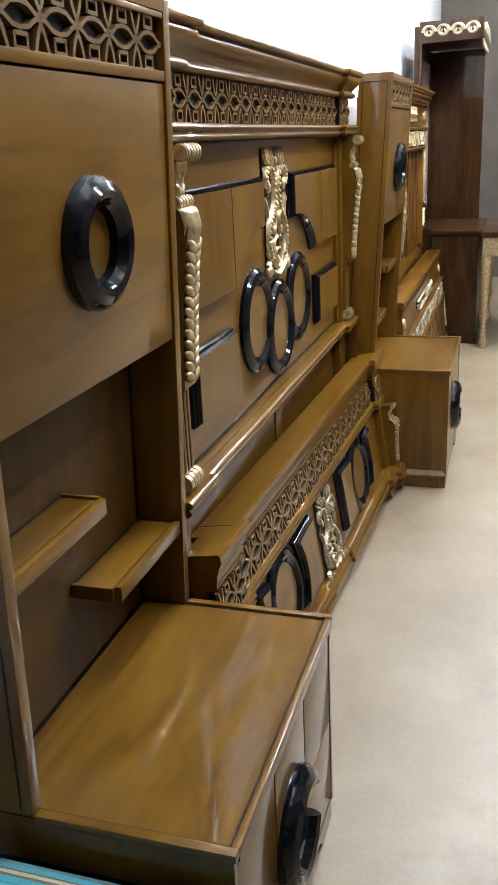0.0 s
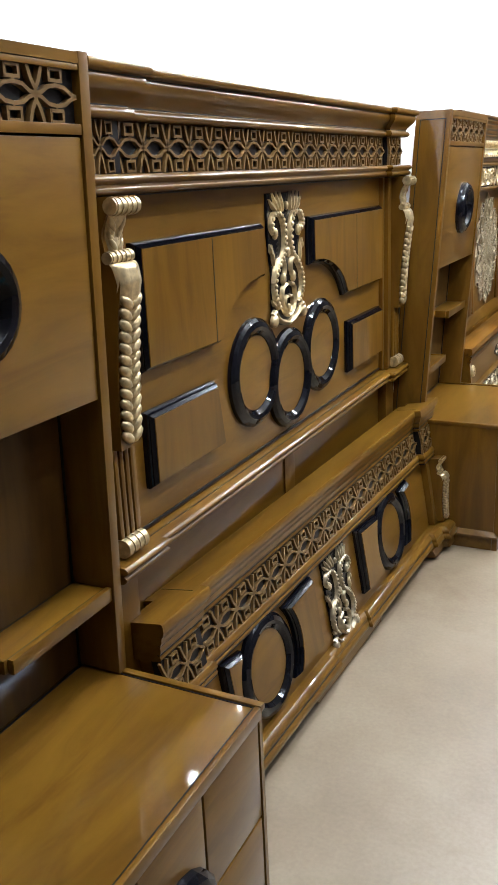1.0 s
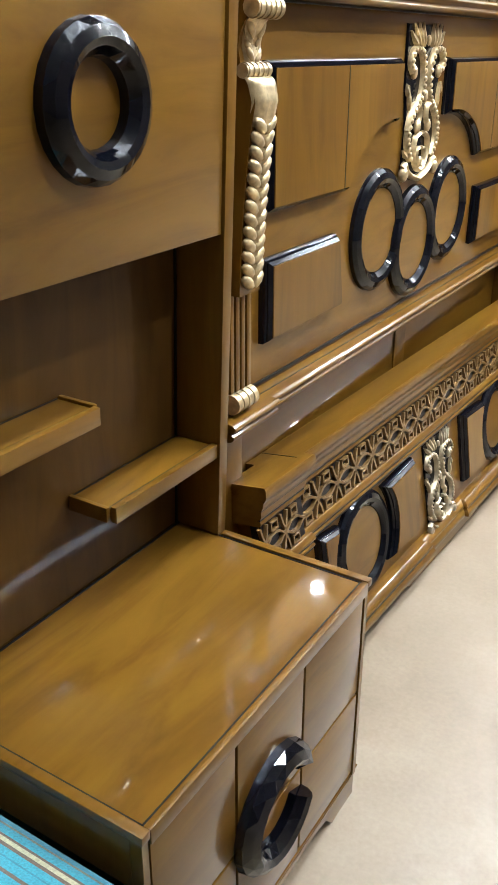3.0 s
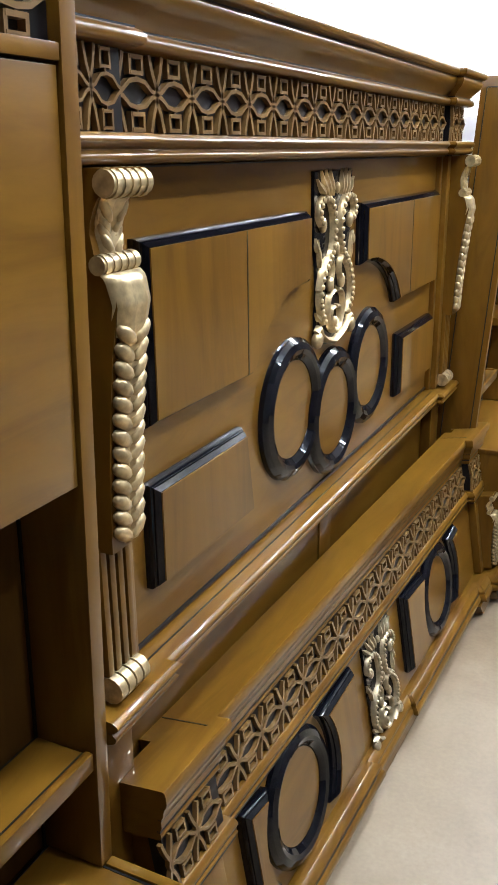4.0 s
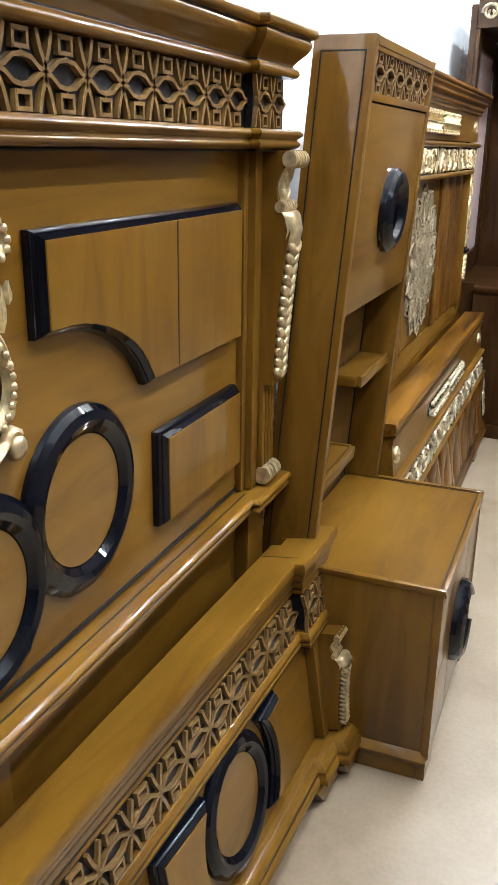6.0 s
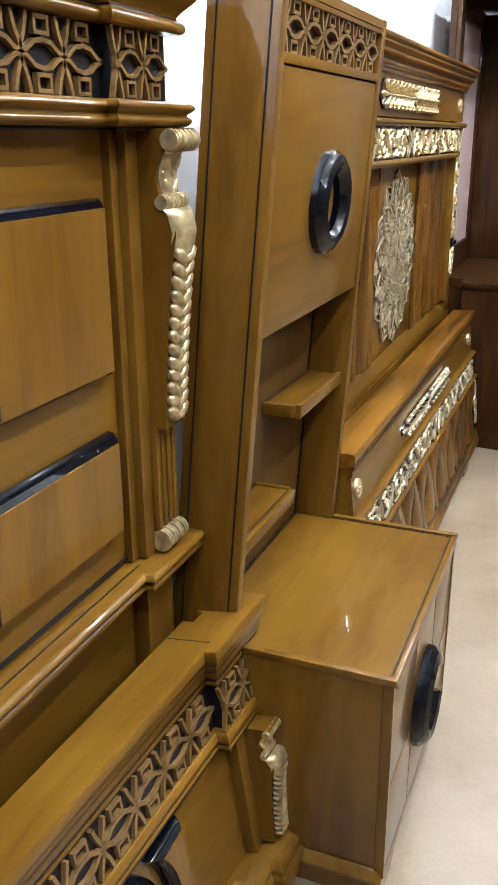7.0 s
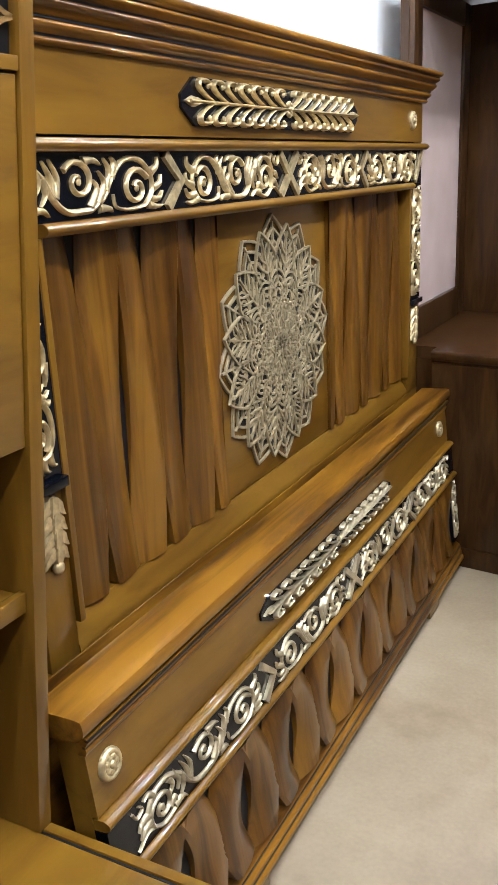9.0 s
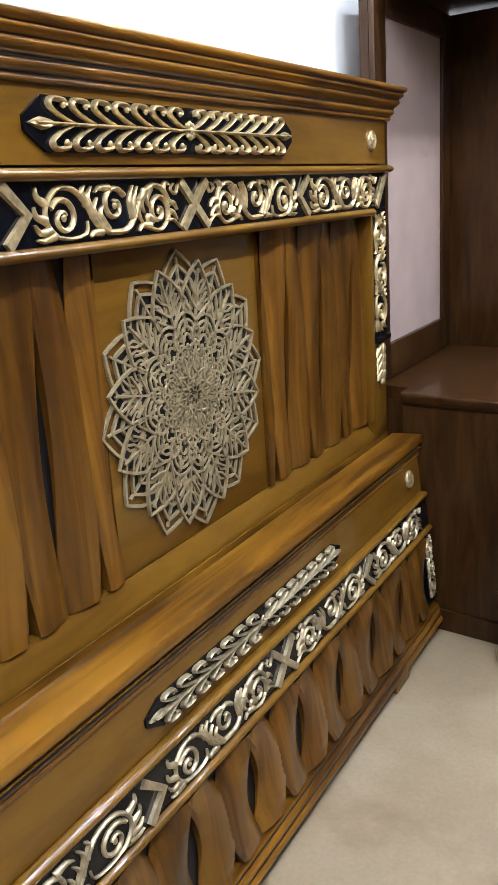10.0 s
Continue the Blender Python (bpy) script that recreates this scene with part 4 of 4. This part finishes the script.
def wavy_slats(parent, y0, y1, z0, z1, x0, count, material, amp=0.15, fill=0.95, clip=None, lead=0):
    """Upright slats that bow in turn to either side, so that lens-shaped gaps open between them."""
    p = (y1 - y0) / count
    n = 14
    for i in range(count):
        s = -1 if (i + lead) % 2 == 0 else 1
        bm = bmesh.new()
        rings = []
        for j in range(n + 1):
            v = j / n
            bow = (math.sin(math.pi * v) - 0.5) * 2
            c = y0 + (i + 0.5) * p + s * p * amp * bow
            hw = p * 0.5 + 0.002
            tw = s * 0.010 * math.cos(math.pi * v)
            lo, hi = clip or (y0, y1)
            row = []
            for k, e in ((-1, 0.0), (-0.8, 0.007), (0, 0.011), (0.8, 0.007), (1, 0.0)):
                row.append(bm.verts.new((x0 + 0.012 + e + k * tw, min(hi, max(lo, c + k * hw * fill)), z0 + (z1 - z0) * v)))
            row.append(bm.verts.new((x0 + 0.001, row[4].co.y, row[4].co.z)))
            row.append(bm.verts.new((x0 + 0.001, row[0].co.y, row[0].co.z)))
            rings.append(row)
        for r, q in zip(rings, rings[1:]):
            for j in range(7):
                bm.faces.new((r[j], r[(j + 1) % 7], q[(j + 1) % 7], q[j]))
        bm.faces.new(rings[0])
        bm.faces.new(rings[-1][::-1])
        part("slat", bm, material, parent, smooth=False)


h2 = thing("headboard", pose(0.0, 0, 0, 0, 0, 0), "streaky teak headboard with gilded scroll band and round openwork mandala", "headboard", "headboards")
A0, A1, CY = 2.36, 4.35, 3.345
part("board", boxed(-0.06, -0.02, A0, A1, 0.0, 1.53), WOOD, h2)
part("top_board", boxed(-0.02, 0.035, A0, A1, 1.412, 1.535), WOOD, h2)
bm = bmesh.new()
C2 = [(-0.06, 0.0), (0.006, 0.0), (0.012, 0.006), (0.005, 0.012), (0.016, 0.018), (0.020, 0.026), (0.014, 0.032), (0.026, 0.040), (0.034, 0.050), (0.026, 0.056), (0.036, 0.062), (0.042, 0.068), (0.036, 0.073), (0.048, 0.078), (0.048, 0.090), (-0.06, 0.090)]
sweep(bm, lifted(C2, 1.525), [(0.035, A0 - 0.01), (0.035, A1 + 0.012), (-0.06, A1 + 0.012)])
c2p = part("cornice", bm, WOOD_B, h2, "stepped teak cornice")
dark_line(c2p, [(0.035, A0 - 0.01), (0.035, A1 + 0.012), (-0.06, A1 + 0.012)], (0.0085, 1.5370, 0.0022), (0.0180, 1.5570, 0.0018), (0.0290, 1.5810, 0.0018), (0.0385, 1.5980, 0.0016))
bm = bmesh.new()
ROD = [(-0.01, 0.0), (0.010, 0.0), (0.018, 0.006), (0.018, 0.013), (0.010, 0.019), (-0.01, 0.019)]
sweep(bm, lifted(ROD, 1.388), [(0.035, A0), (0.035, A1 + 0.006), (-0.02, A1 + 0.006)])
part("upper_bead", bm, WOOD, h2)
IN0, IN1 = 2.53, 4.225
part("band", boxed(-0.02, 0.034, A0, A1, 1.292, 1.387), BLACK, h2, "black lacquered band")
band2 = h2.children[-1]
bm = bmesh.new()
sweep(bm, lifted(ROD, 1.274, 1.0), [(0.034, IN0 - 0.01), (0.034, IN1 + 0.01)])
part("lower_bead", bm, WOOD, h2)
XH = (0.034, 0.007)
bm = bmesh.new()
for k, (a, b, f) in enumerate(((A0 + 0.03, 2.845, 0), (2.905, 3.30, 1), (3.39, 3.785, 0), (3.845, A1 - 0.07, 1))):
    def P(u, v, a=a, b=b, f=f):
        return ((a + (b - a) * u) if not f else (b - (b - a) * u), 1.296 + 0.087 * v)
    scroll_band(bm, P, 0.0076)
for yc, kind in ((2.875, 1), (3.345, 0), (3.815, -1)):
    if kind == 0:
        ribbon(bm, [(yc - 0.045, 1.296), (yc + 0.045, 1.384)], 0.017, 0.034, 0.008, False)
        ribbon(bm, [(yc + 0.045, 1.296), (yc - 0.045, 1.384)], 0.017, 0.034, 0.0075, False)
    else:
        ribbon(bm, [(yc - kind * 0.025, 1.296), (yc + kind * 0.022, 1.340), (yc - kind * 0.025, 1.384)], 0.018, 0.034, 0.008, False)
ribbon(bm, [(A1 - 0.075, 1.296), (A1 - 0.008, 1.384)], 0.014, 0.034, 0.008, False)
part("gilded_scrollwork", bm, GOLD, band2, "gilded carved foliage scrolls", smooth=True)
part("outer_stile", boxed(-0.02, 0.020, A0, 2.4385, 0.62, 1.2915, bevel=0.002), WOOD_V, h2)
for a, b in ((2.44, IN0 - 0.02), (IN1 + 0.02, A1)):
    st = part("side_strip", boxed(-0.02, 0.034, a, b, 0.93, 1.2915), BLACK, h2, "black lacquered side strip")
    bm = bmesh.new()

    def P(u, v, a=a, b=b):
        return (a + 0.01 + (b - a - 0.02) * v, 1.285 - 0.35 * u)
    scroll_band(bm, P, 0.0072)
    part("gilded_scrollwork", bm, GOLD, st, "gilded carved foliage scrolls", smooth=True)
    part("strip_block", boxed(-0.02, 0.046, a - 0.002, b + 0.002, 0.912, 0.9295, bevel=0.004), BLACK, h2)
    bm = bmesh.new()
    yc = (a + b) / 2
    for k, (z, ln, ww) in enumerate(((0.905, 0.05, 0.10), (0.88, 0.05, 0.09), (0.855, 0.05, 0.075), (0.83, 0.045, 0.05))):
        for s in (-1, 1):
            leaf(bm, yc, z, -90 + s * 38, ln, 0.024, 0.03, 0.014)
        leaf(bm, yc, z, -90, ln, 0.024, 0.034, 0.014)
    bead(bm, 0.036, yc, 0.79, 0.012)
    part("leaf_drop", bm, GOLD, h2, "gilded carved leaf drop", smooth=True)
    part("lower_stile", boxed(-0.02, 0.028, a, b, 0.62, 0.911, bevel=0.002), WOOD_V, h2)
bm = bmesh.new()
box(bm, -0.02, 0.030, A0, A1, 0.0, 0.6195, 0.002)
part("bottom_rail", bm, WOOD_B, h2, "broad teak lower rail")
bm = bmesh.new()
sweep(bm, [(-0.03, 0.62), (0.028, 0.62), (0.028, 0.632), (0.004, 0.672), (-0.03, 0.676)], [(0.0, IN0 - 0.019), (0.0, IN1 + 0.019)])
part("ledge", bm, WOOD, h2)
for a, b in ((IN0 - 0.0195, IN0 - 0.006), (IN1 + 0.006, IN1 + 0.0195)):
    part("inner_stile", boxed(-0.011, 0.037, a, b, 0.677, 1.2735, bevel=0.003), WOOD_V, h2)
part("slat_backing", boxed(-0.0195, -0.012, IN0 - 0.019, IN1 + 0.019, 0.676, 1.2735), BACKING, h2)
wavy_slats(h2, 2.453, 3.0935, 0.674, 1.273, -0.012, 7, WOOD_S, clip=(IN0 - 0.0055, 3.055))
wavy_slats(h2, 3.565, 4.244, 0.674, 1.273, -0.012, 7, WOOD_S, clip=(3.625, IN1 + 0.0055), lead=1)
cp = part("centre_panel", boxed(-0.0115, 0.004, 3.058, 3.622, 0.674, 1.273, bevel=0.002), WOOD, h2)


MY, MZ, MR, MX = 3.325, 0.972, 0.286, 0.0041


def on_disc(a, r, q):
    """A place on the mandala: r outwards along the angle a and q to its side, as shares of its radius."""
    return (MY + MR * (r * math.cos(a) - q * math.sin(a)), MZ + MR * (r * math.sin(a) + q * math.cos(a)))


def petal_outline(r0, r1, half, k=1.0, point=1.0):
    f = ((0.0, 0.50), (0.18, 0.78), (0.38, 1.0), (0.56, 0.96), (0.76, 0.62 * point), (0.9, 0.28 * point), (1.0, 0.0))
    left = [(r0 + (r1 - r0) * k * u, half * k * w) for u, w in f]
    return left + [(r, -q) for r, q in reversed(left[:-1])]


def petal(name, a, r0, r1, half, w, x0, h, nests, veins=0):
    """One openwork petal: nested pointed outlines round a midrib, some with slanting veins."""
    bm = bmesh.new()
    for k in nests:
        ribbon(bm, [on_disc(a, r, q) for r, q in petal_outline(r0, r1, half, k)], w, x0, h, False)
    ribbon(bm, [on_disc(a, r0, 0), on_disc(a, r0 + (r1 - r0) * 0.88, 0)], w * 0.8, x0, h * 0.96, False)
    for i in range(veins):
        u = 0.16 + 0.17 * i
        for s in (-1, 1):
            b = r0 + (r1 - r0) * u
            ribbon(bm, [on_disc(a, b, 0), on_disc(a, b + (r1 - r0) * 0.10, s * half * 0.36), on_disc(a, b + (r1 - r0) * 0.24, s * half * (0.80 - 0.11 * i))], w * 0.85, x0, h * 0.93, False)
    return part(name, bm, BRONZE, mand)


# Dark plates added behind the openwork: shade in the gaps, put into colour.
bm = bmesh.new()
STEP = math.tau / 12
TURN = math.pi / 2 + 0.06
prism(bm, [on_disc(TURN + k * math.tau / 48, (0.93, 0.80, 0.86, 0.80)[k % 4], 0) for k in range(48)], MX, MX + 0.0015)
mand = part("mandala", bm, BACKING, h2, "dark plate standing for the shaded gaps of the openwork mandala")
bm = bmesh.new()
prism(bm, [on_disc(k * math.tau / 36, 0.53, 0) for k in range(36)], MX + 0.0067, MX + 0.0078)
part("heart_backing", bm, BACKING, mand)
for i in range(12):
    bm = bmesh.new()
    prism(bm, [on_disc(TURN + STEP * (i + 0.5), r, q) for r, q in petal_outline(0.44, 0.90, 0.168, 0.97)][::-1], MX + 0.0016, MX + 0.0064)
    part("petal_backing", bm, BACKING, mand)
for i in range(12):
    petal("outer_petal", TURN + STEP * i, 0.58, 1.0, 0.215, 0.0060, MX + 0.0012, 0.0060, (1.0, 0.77, 0.54, 0.31))
    petal("petal", TURN + STEP * (i + 0.5), 0.44, 0.93, 0.178, 0.0056, MX + 0.0050, 0.0065, (1.0,), 3)
    a = TURN + STEP * i
    bm = bmesh.new()
    for k, rr in enumerate((0.158, 0.118, 0.078, 0.038)):
        ribbon(bm, [on_disc(a, 0.385 + rr * 1.25 * math.sin(t), rr * math.cos(t)) for t in [math.pi * q / 10 for q in range(11)]], 0.0052, MX + 0.0076, 0.0040, False)
    part("scallop", bm, BRONZE, mand)
    a = TURN + STEP * (i + 0.5)
    bm = bmesh.new()
    ribbon(bm, [on_disc(a, 0.415 + 0.070 * math.cos(t), 0.050 * math.sin(t)) for t in [math.tau * q / 12 for q in range(13)]], 0.0060, MX + 0.0076, 0.0048, False)
    part("eyelet", bm, BRONZE, mand)
    petal("inner_petal", TURN + STEP * (i + 0.5), 0.16, 0.385, 0.098, 0.0050, MX + 0.0076, 0.0052, (1.0, 0.66))
    petal("inner_petal", TURN + STEP * i, 0.12, 0.36, 0.085, 0.0046, MX + 0.0074, 0.0040, (1.0, 0.6))
for i in range(8):
    petal("heart_petal", TURN + math.tau / 8 * i, 0.02, 0.21, 0.066, 0.0042, MX + 0.0078, 0.0066, (1.0, 0.55))
bm = bmesh.new()
prism(bm, plaque_outline(3.335, 1.470, 0.412, 0.036), 0.035, 0.041)
pq = part("plaque", bm, BLACK, h2, "black backing of leaf chain")
bm = bmesh.new()
plaque(bm, 3.335, 1.470, 0.405, 0.038, 0.041, 0.012)
part("leaf_chain", bm, GOLD, pq, "gilded chain of curled leaves", smooth=True)
for y in (2.42, 4.245):
    rosette(h2, 0.035, y, 1.473, 0.027)

f2 = thing("footboard", leaning(0.205, 2.36, 6.0), "streaky teak footboard with gilded scroll band, leaning against its headboard", "footboard", "footboards")
M = 1.93
part("board", boxed(-0.05, -0.012, 0.0, M, 0.03, 0.60), WOOD, f2)
bm = bmesh.new()
sweep(bm, [(-0.08, 0.628), (-0.08, 0.598), (0.004, 0.598), (0.010, 0.604), (0.018, 0.610), (0.018, 0.628), (0.014, 0.636), (-0.076, 0.640)], [(0.0, -0.012), (0.0, M + 0.012)])
part("capping", bm, WOOD_B, f2, "streaky teak capping board")
bm = bmesh.new()
sweep(bm, lifted([(-0.012, 0.0), (0.002, 0.0), (0.006, 0.008), (0.003, 0.014), (0.010, 0.022), (0.010, 0.030), (-0.012, 0.030)], 0.5675), [(0.0, 0.0), (0.0, M), (-0.05, M)])
cmo = part("capping_moulding", bm, WOOD_B, f2)
dark_line(cmo, [(0.0, 0.0), (0.0, M), (-0.05, M)], (0.0042, 0.5815, 0.0020), (0.0115, 0.5935, 0.0018))
part("top_board", boxed(-0.012, 0.0, 0.0, M, 0.462, 0.567), WOOD, f2)
bm = bmesh.new()
sweep(bm, lifted(ROD, 0.440, 1.1), [(0.0, 0.0), (0.0, M)])
part("upper_bead", bm, WOOD, f2)
bd = part("band", boxed(-0.012, 0.012, 0.0, M, 0.352, 0.439), BLACK, f2, "black lacquered band")
XH = (0.012, 0.0065)
bm = bmesh.new()
fc = 0.985
for a, b, f in ((0.05, fc - 0.50, 0), (fc - 0.44, fc - 0.045, 1), (fc + 0.045, fc + 0.44, 0), (fc + 0.50, M - 0.06, 1)):
    def P(u, v, a=a, b=b, f=f):
        return ((a + (b - a) * u) if not f else (b - (b - a) * u), 0.356 + 0.079 * v)
    scroll_band(bm, P, 0.0072)
for yc, kind in ((fc - 0.47, 1), (fc, 0), (fc + 0.47, -1)):
    if kind == 0:
        ribbon(bm, [(yc - 0.045, 0.356), (yc + 0.045, 0.434)], 0.016, 0.012, 0.008, False)
        ribbon(bm, [(yc + 0.045, 0.356), (yc - 0.045, 0.434)], 0.016, 0.012, 0.0075, False)
    else:
        ribbon(bm, [(yc - kind * 0.025, 0.356), (yc + kind * 0.022, 0.395), (yc - kind * 0.025, 0.434)], 0.017, 0.012, 0.008, False)
part("gilded_scrollwork", bm, SILVER_GOLD, bd, "gilded carved foliage scrolls", smooth=True)
bm = bmesh.new()
sweep(bm, lifted(ROD, 0.334, 1.1, 0.004), [(0.0, 0.0), (0.0, M)])
part("lower_bead", bm, WOOD, f2)
for a, b in ((0.0, 0.06), (M - 0.06, M)):
    st = part("side_strip", boxed(-0.012, 0.012, a, b, 0.115, 0.333), BLACK, f2, "black lacquered side strip")
    bm = bmesh.new()

    def P(u, v, a=a, b=b):
        return (a + 0.006 + (b - a - 0.012) * v, 0.325 - 0.20 * u)
    scroll_band(bm, P, 0.0046)
    part("gilded_scrollwork", bm, SILVER_GOLD, st, "gilded carved foliage scrolls", smooth=True)
part("slat_backing", boxed(-0.0115, -0.006, 0.061, M - 0.061, 0.10, 0.333), BACKING, f2)
wavy_slats(f2, 0.062, M - 0.062, 0.098, 0.332, -0.006, 17, WOOD_S, 0.20, 0.93)
bm = bmesh.new()
sweep(bm, [(-0.05, 0.03), (0.024, 0.03), (0.024, 0.044), (0.018, 0.050), (0.020, 0.060), (0.012, 0.072), (0.012, 0.080), (-0.002, 0.098), (-0.05, 0.100)], [(0.0, 0.0), (0.0, M), (-0.05, M)])
bra = part("base_rail", bm, WOOD_B, f2)
dark_line(bra, [(0.0, 0.0), (0.0, M), (-0.05, M)], (0.0195, 0.0510, 0.0020), (0.0135, 0.0735, 0.0016))
for y in (0.30, M - 0.40):
    part("foot_block", boxed(-0.04, 0.018, y, y + 0.10, 0.002, 0.0295, bevel=0.002), WOOD, f2)
bm = bmesh.new()
prism(bm, plaque_outline(0.935, 0.512, 0.385, 0.024), 0.0, 0.005)
pq = part("plaque", bm, BLACK, f2, "black backing of leaf chain")
bm = bmesh.new()
plaque(bm, 0.935, 0.512, 0.38, 0.027, 0.005, 0.012)
part("leaf_chain", bm, SILVER_GOLD, pq, "gilded chain of curled leaves", smooth=True)
for y in (0.045, M - 0.09):
    rosette(f2, 0.0, y, 0.525, 0.026)


# ---- dresser at the end ----
dr = thing("dresser", pose(0, 4.32, 0), "dark walnut dresser with framed panel and carved canopy beside the bed", "dresser")
D1, DB = 0.80, 0.055
# The mirror's pinkish reflection is painted as the pane's own colour.
PANE = plain("pane_with_pink_reflection", (0.46, 0.35, 0.33), 0.25, var=0.08, scale=5, bump=0.02)
bm = bmesh.new()
box(bm, 0.092, 0.40, 0.0, D1, 0.07, 0.715, 0.003)
box(bm, -0.02, 0.0915, DB, D1, 0.07, 0.715, 0.003)
part("body", bm, WOOD_D, dr)
bm = bmesh.new()
box(bm, 0.095, 0.412, -0.008, D1, 0.0, 0.0695, 0.004)
box(bm, -0.02, 0.0945, DB, D1, 0.0, 0.0695)
part("plinth", bm, WOOD_D, dr)
bm = bmesh.new()
sweep(bm, [(-0.15, 0.7155), (0.002, 0.7155), (0.006, 0.724), (0.014, 0.730), (0.018, 0.742), (0.018, 0.752), (0.012, 0.757), (-0.15, 0.757)], [(0.092, 0.0), (0.40, 0.0), (0.40, D1)])
box(bm, -0.02, 0.2505, DB, D1, 0.7156, 0.7568)
part("counter", bm, WOOD_D, dr)
part("side_panel", boxed(-0.02, 0.36, D1 - 0.03, D1, 0.758, 1.90), WOOD_D, dr)
part("back_panel", boxed(-0.05, -0.022, DB, D1, 0.758, 2.0), WOOD_D, dr)
for a, b, z0, z1 in ((DB, DB + 0.09, 0.759, 1.90), (D1 - 0.12, D1 - 0.032, 0.759, 1.90), (DB + 0.0905, D1 - 0.1205, 0.759, 0.87), (DB + 0.0905, D1 - 0.1205, 1.82, 1.90)):
    part("panel_frame", boxed(-0.0215, -0.002, a, b, z0, z1, bevel=0.005), WOOD_D, dr)
part("framed_panel", boxed(-0.0215, -0.014, DB + 0.091, D1 - 0.121, 0.871, 1.819), PANE, dr, "mirror pane with its pinkish reflection painted in")
cn = part("canopy", boxed(-0.02, 0.38, DB, D1, 1.901, 2.025, bevel=0.003), WOOD_D, dr)
bm = bmesh.new()
for i in range(4):
    for sgn in (-1, 1):
        c0 = 0.045 + 0.09 * i
        ribbon(bm, spiral(c0, 1.963, 0.042, 0.008, 90 - sgn * 90, 90 - sgn * 90 + sgn * 420), 0.014, 0.0, 0.010)
bmesh.ops.transform(bm, matrix=Matrix.Rotation(radians(-90), 4, "Z"), verts=bm.verts)
bmesh.ops.translate(bm, verts=bm.verts, vec=(-0.005, DB, 0.0))
part("carved_panel", bm, SILVER_GOLD, cn, "silvered carved scrolls", smooth=True)
bm = bmesh.new()
for i in range(7):
    ribbon(bm, spiral(DB + 0.055 + 0.1 * i, 1.963, 0.046, 0.01, 0, 420 if i % 2 else -420), 0.014, 0.38, 0.012)
    ribbon(bm, arc(DB + 0.055 + 0.1 * i, 1.90, 0.04, 190, 350, 8), 0.014, 0.37, 0.012)
part("carved_panel", bm, SILVER_GOLD, cn, "silvered carved scrolls", smooth=True)

# its end stands askew to the wall
for o in dr.children_recursive:
    for v in o.data.vertices:
        v.co.y -= 0.13 * (v.co.x - 0.05)

# ---- gilded console beside the dresser ----
ct = thing("console_table", pose(0.418, 4.15, 0), "dark console table with gilded carved legs beside the dresser", "table")
part("tabletop", boxed(0.0, 0.38, 0.0, 0.9, 0.72, 0.755, bevel=0.006), WOOD_D, ct)
part("apron", boxed(0.012, 0.365, 0.012, 0.888, 0.60, 0.7195, bevel=0.006), GOLD, ct, "gilded apron")
for x, y in ((0.035, 0.035), (0.345, 0.035), (0.035, 0.865), (0.345, 0.865)):
    bm = bmesh.new()
    prof = ((0.0, 0.030), (0.03, 0.036), (0.07, 0.020), (0.16, 0.016), (0.22, 0.034), (0.26, 0.022), (0.40, 0.028), (0.54, 0.036), (0.5995, 0.036))
    rr = [[bm.verts.new((x + r * math.cos(k * math.tau / 12), y + r * math.sin(k * math.tau / 12), z)) for k in range(12)] for z, r in prof]
    for r, s in zip(rr, rr[1:]):
        for k in range(12):
            bm.faces.new((r[k], r[(k + 1) % 12], s[(k + 1) % 12], s[k]))
    bm.faces.new(rr[0][::-1])
    bm.faces.new(rr[-1])
    part("leg", bm, GOLD, ct, "gilded turned leg", smooth=True)

# ---- striped stool ----
stl = thing("stool", pose(0.215, -1.055, 0), "upholstered stool with turquoise striped fabric beside the bedside unit", "stool")
bm = bmesh.new()
box(bm, -0.26, 0.26, -0.24, 0.24, 0.33, 0.452)
bmesh.ops.subdivide_edges(bm, edges=bm.edges[:], cuts=6, use_grid_fill=True)
for v in bm.verts:
    x, y, z = v.co.x / 0.25, v.co.y / 0.235, (v.co.z - 0.391) / 0.061
    if z > 0:
        v.co.z += 0.016 * (1 - x * x) * (1 - y * y) * z
es = [e for e in bm.edges if len(e.link_faces) == 2 and e.calc_face_angle() > 1.2]
bmesh.ops.bevel(bm, geom=es, offset=0.045, segments=5, affect="EDGES", profile=0.55)
part("cushion", bm, FABRIC, stl, "turquoise cushion with brown and cream stripes", smooth=True)
part("seat_frame", boxed(-0.235, 0.235, -0.22, 0.22, 0.27, 0.329, bevel=0.006), WOOD_D, stl)
for x in (-0.21, 0.21):
    for y in (-0.195, 0.195):
        bm = bmesh.new()
        mm = Matrix.Translation((x, y, 0.135))
        bmesh.ops.create_cone(bm, cap_ends=True, segments=16, radius1=0.016, radius2=0.027, depth=0.27, matrix=mm)
        part("leg", bm, WOOD_D, stl)
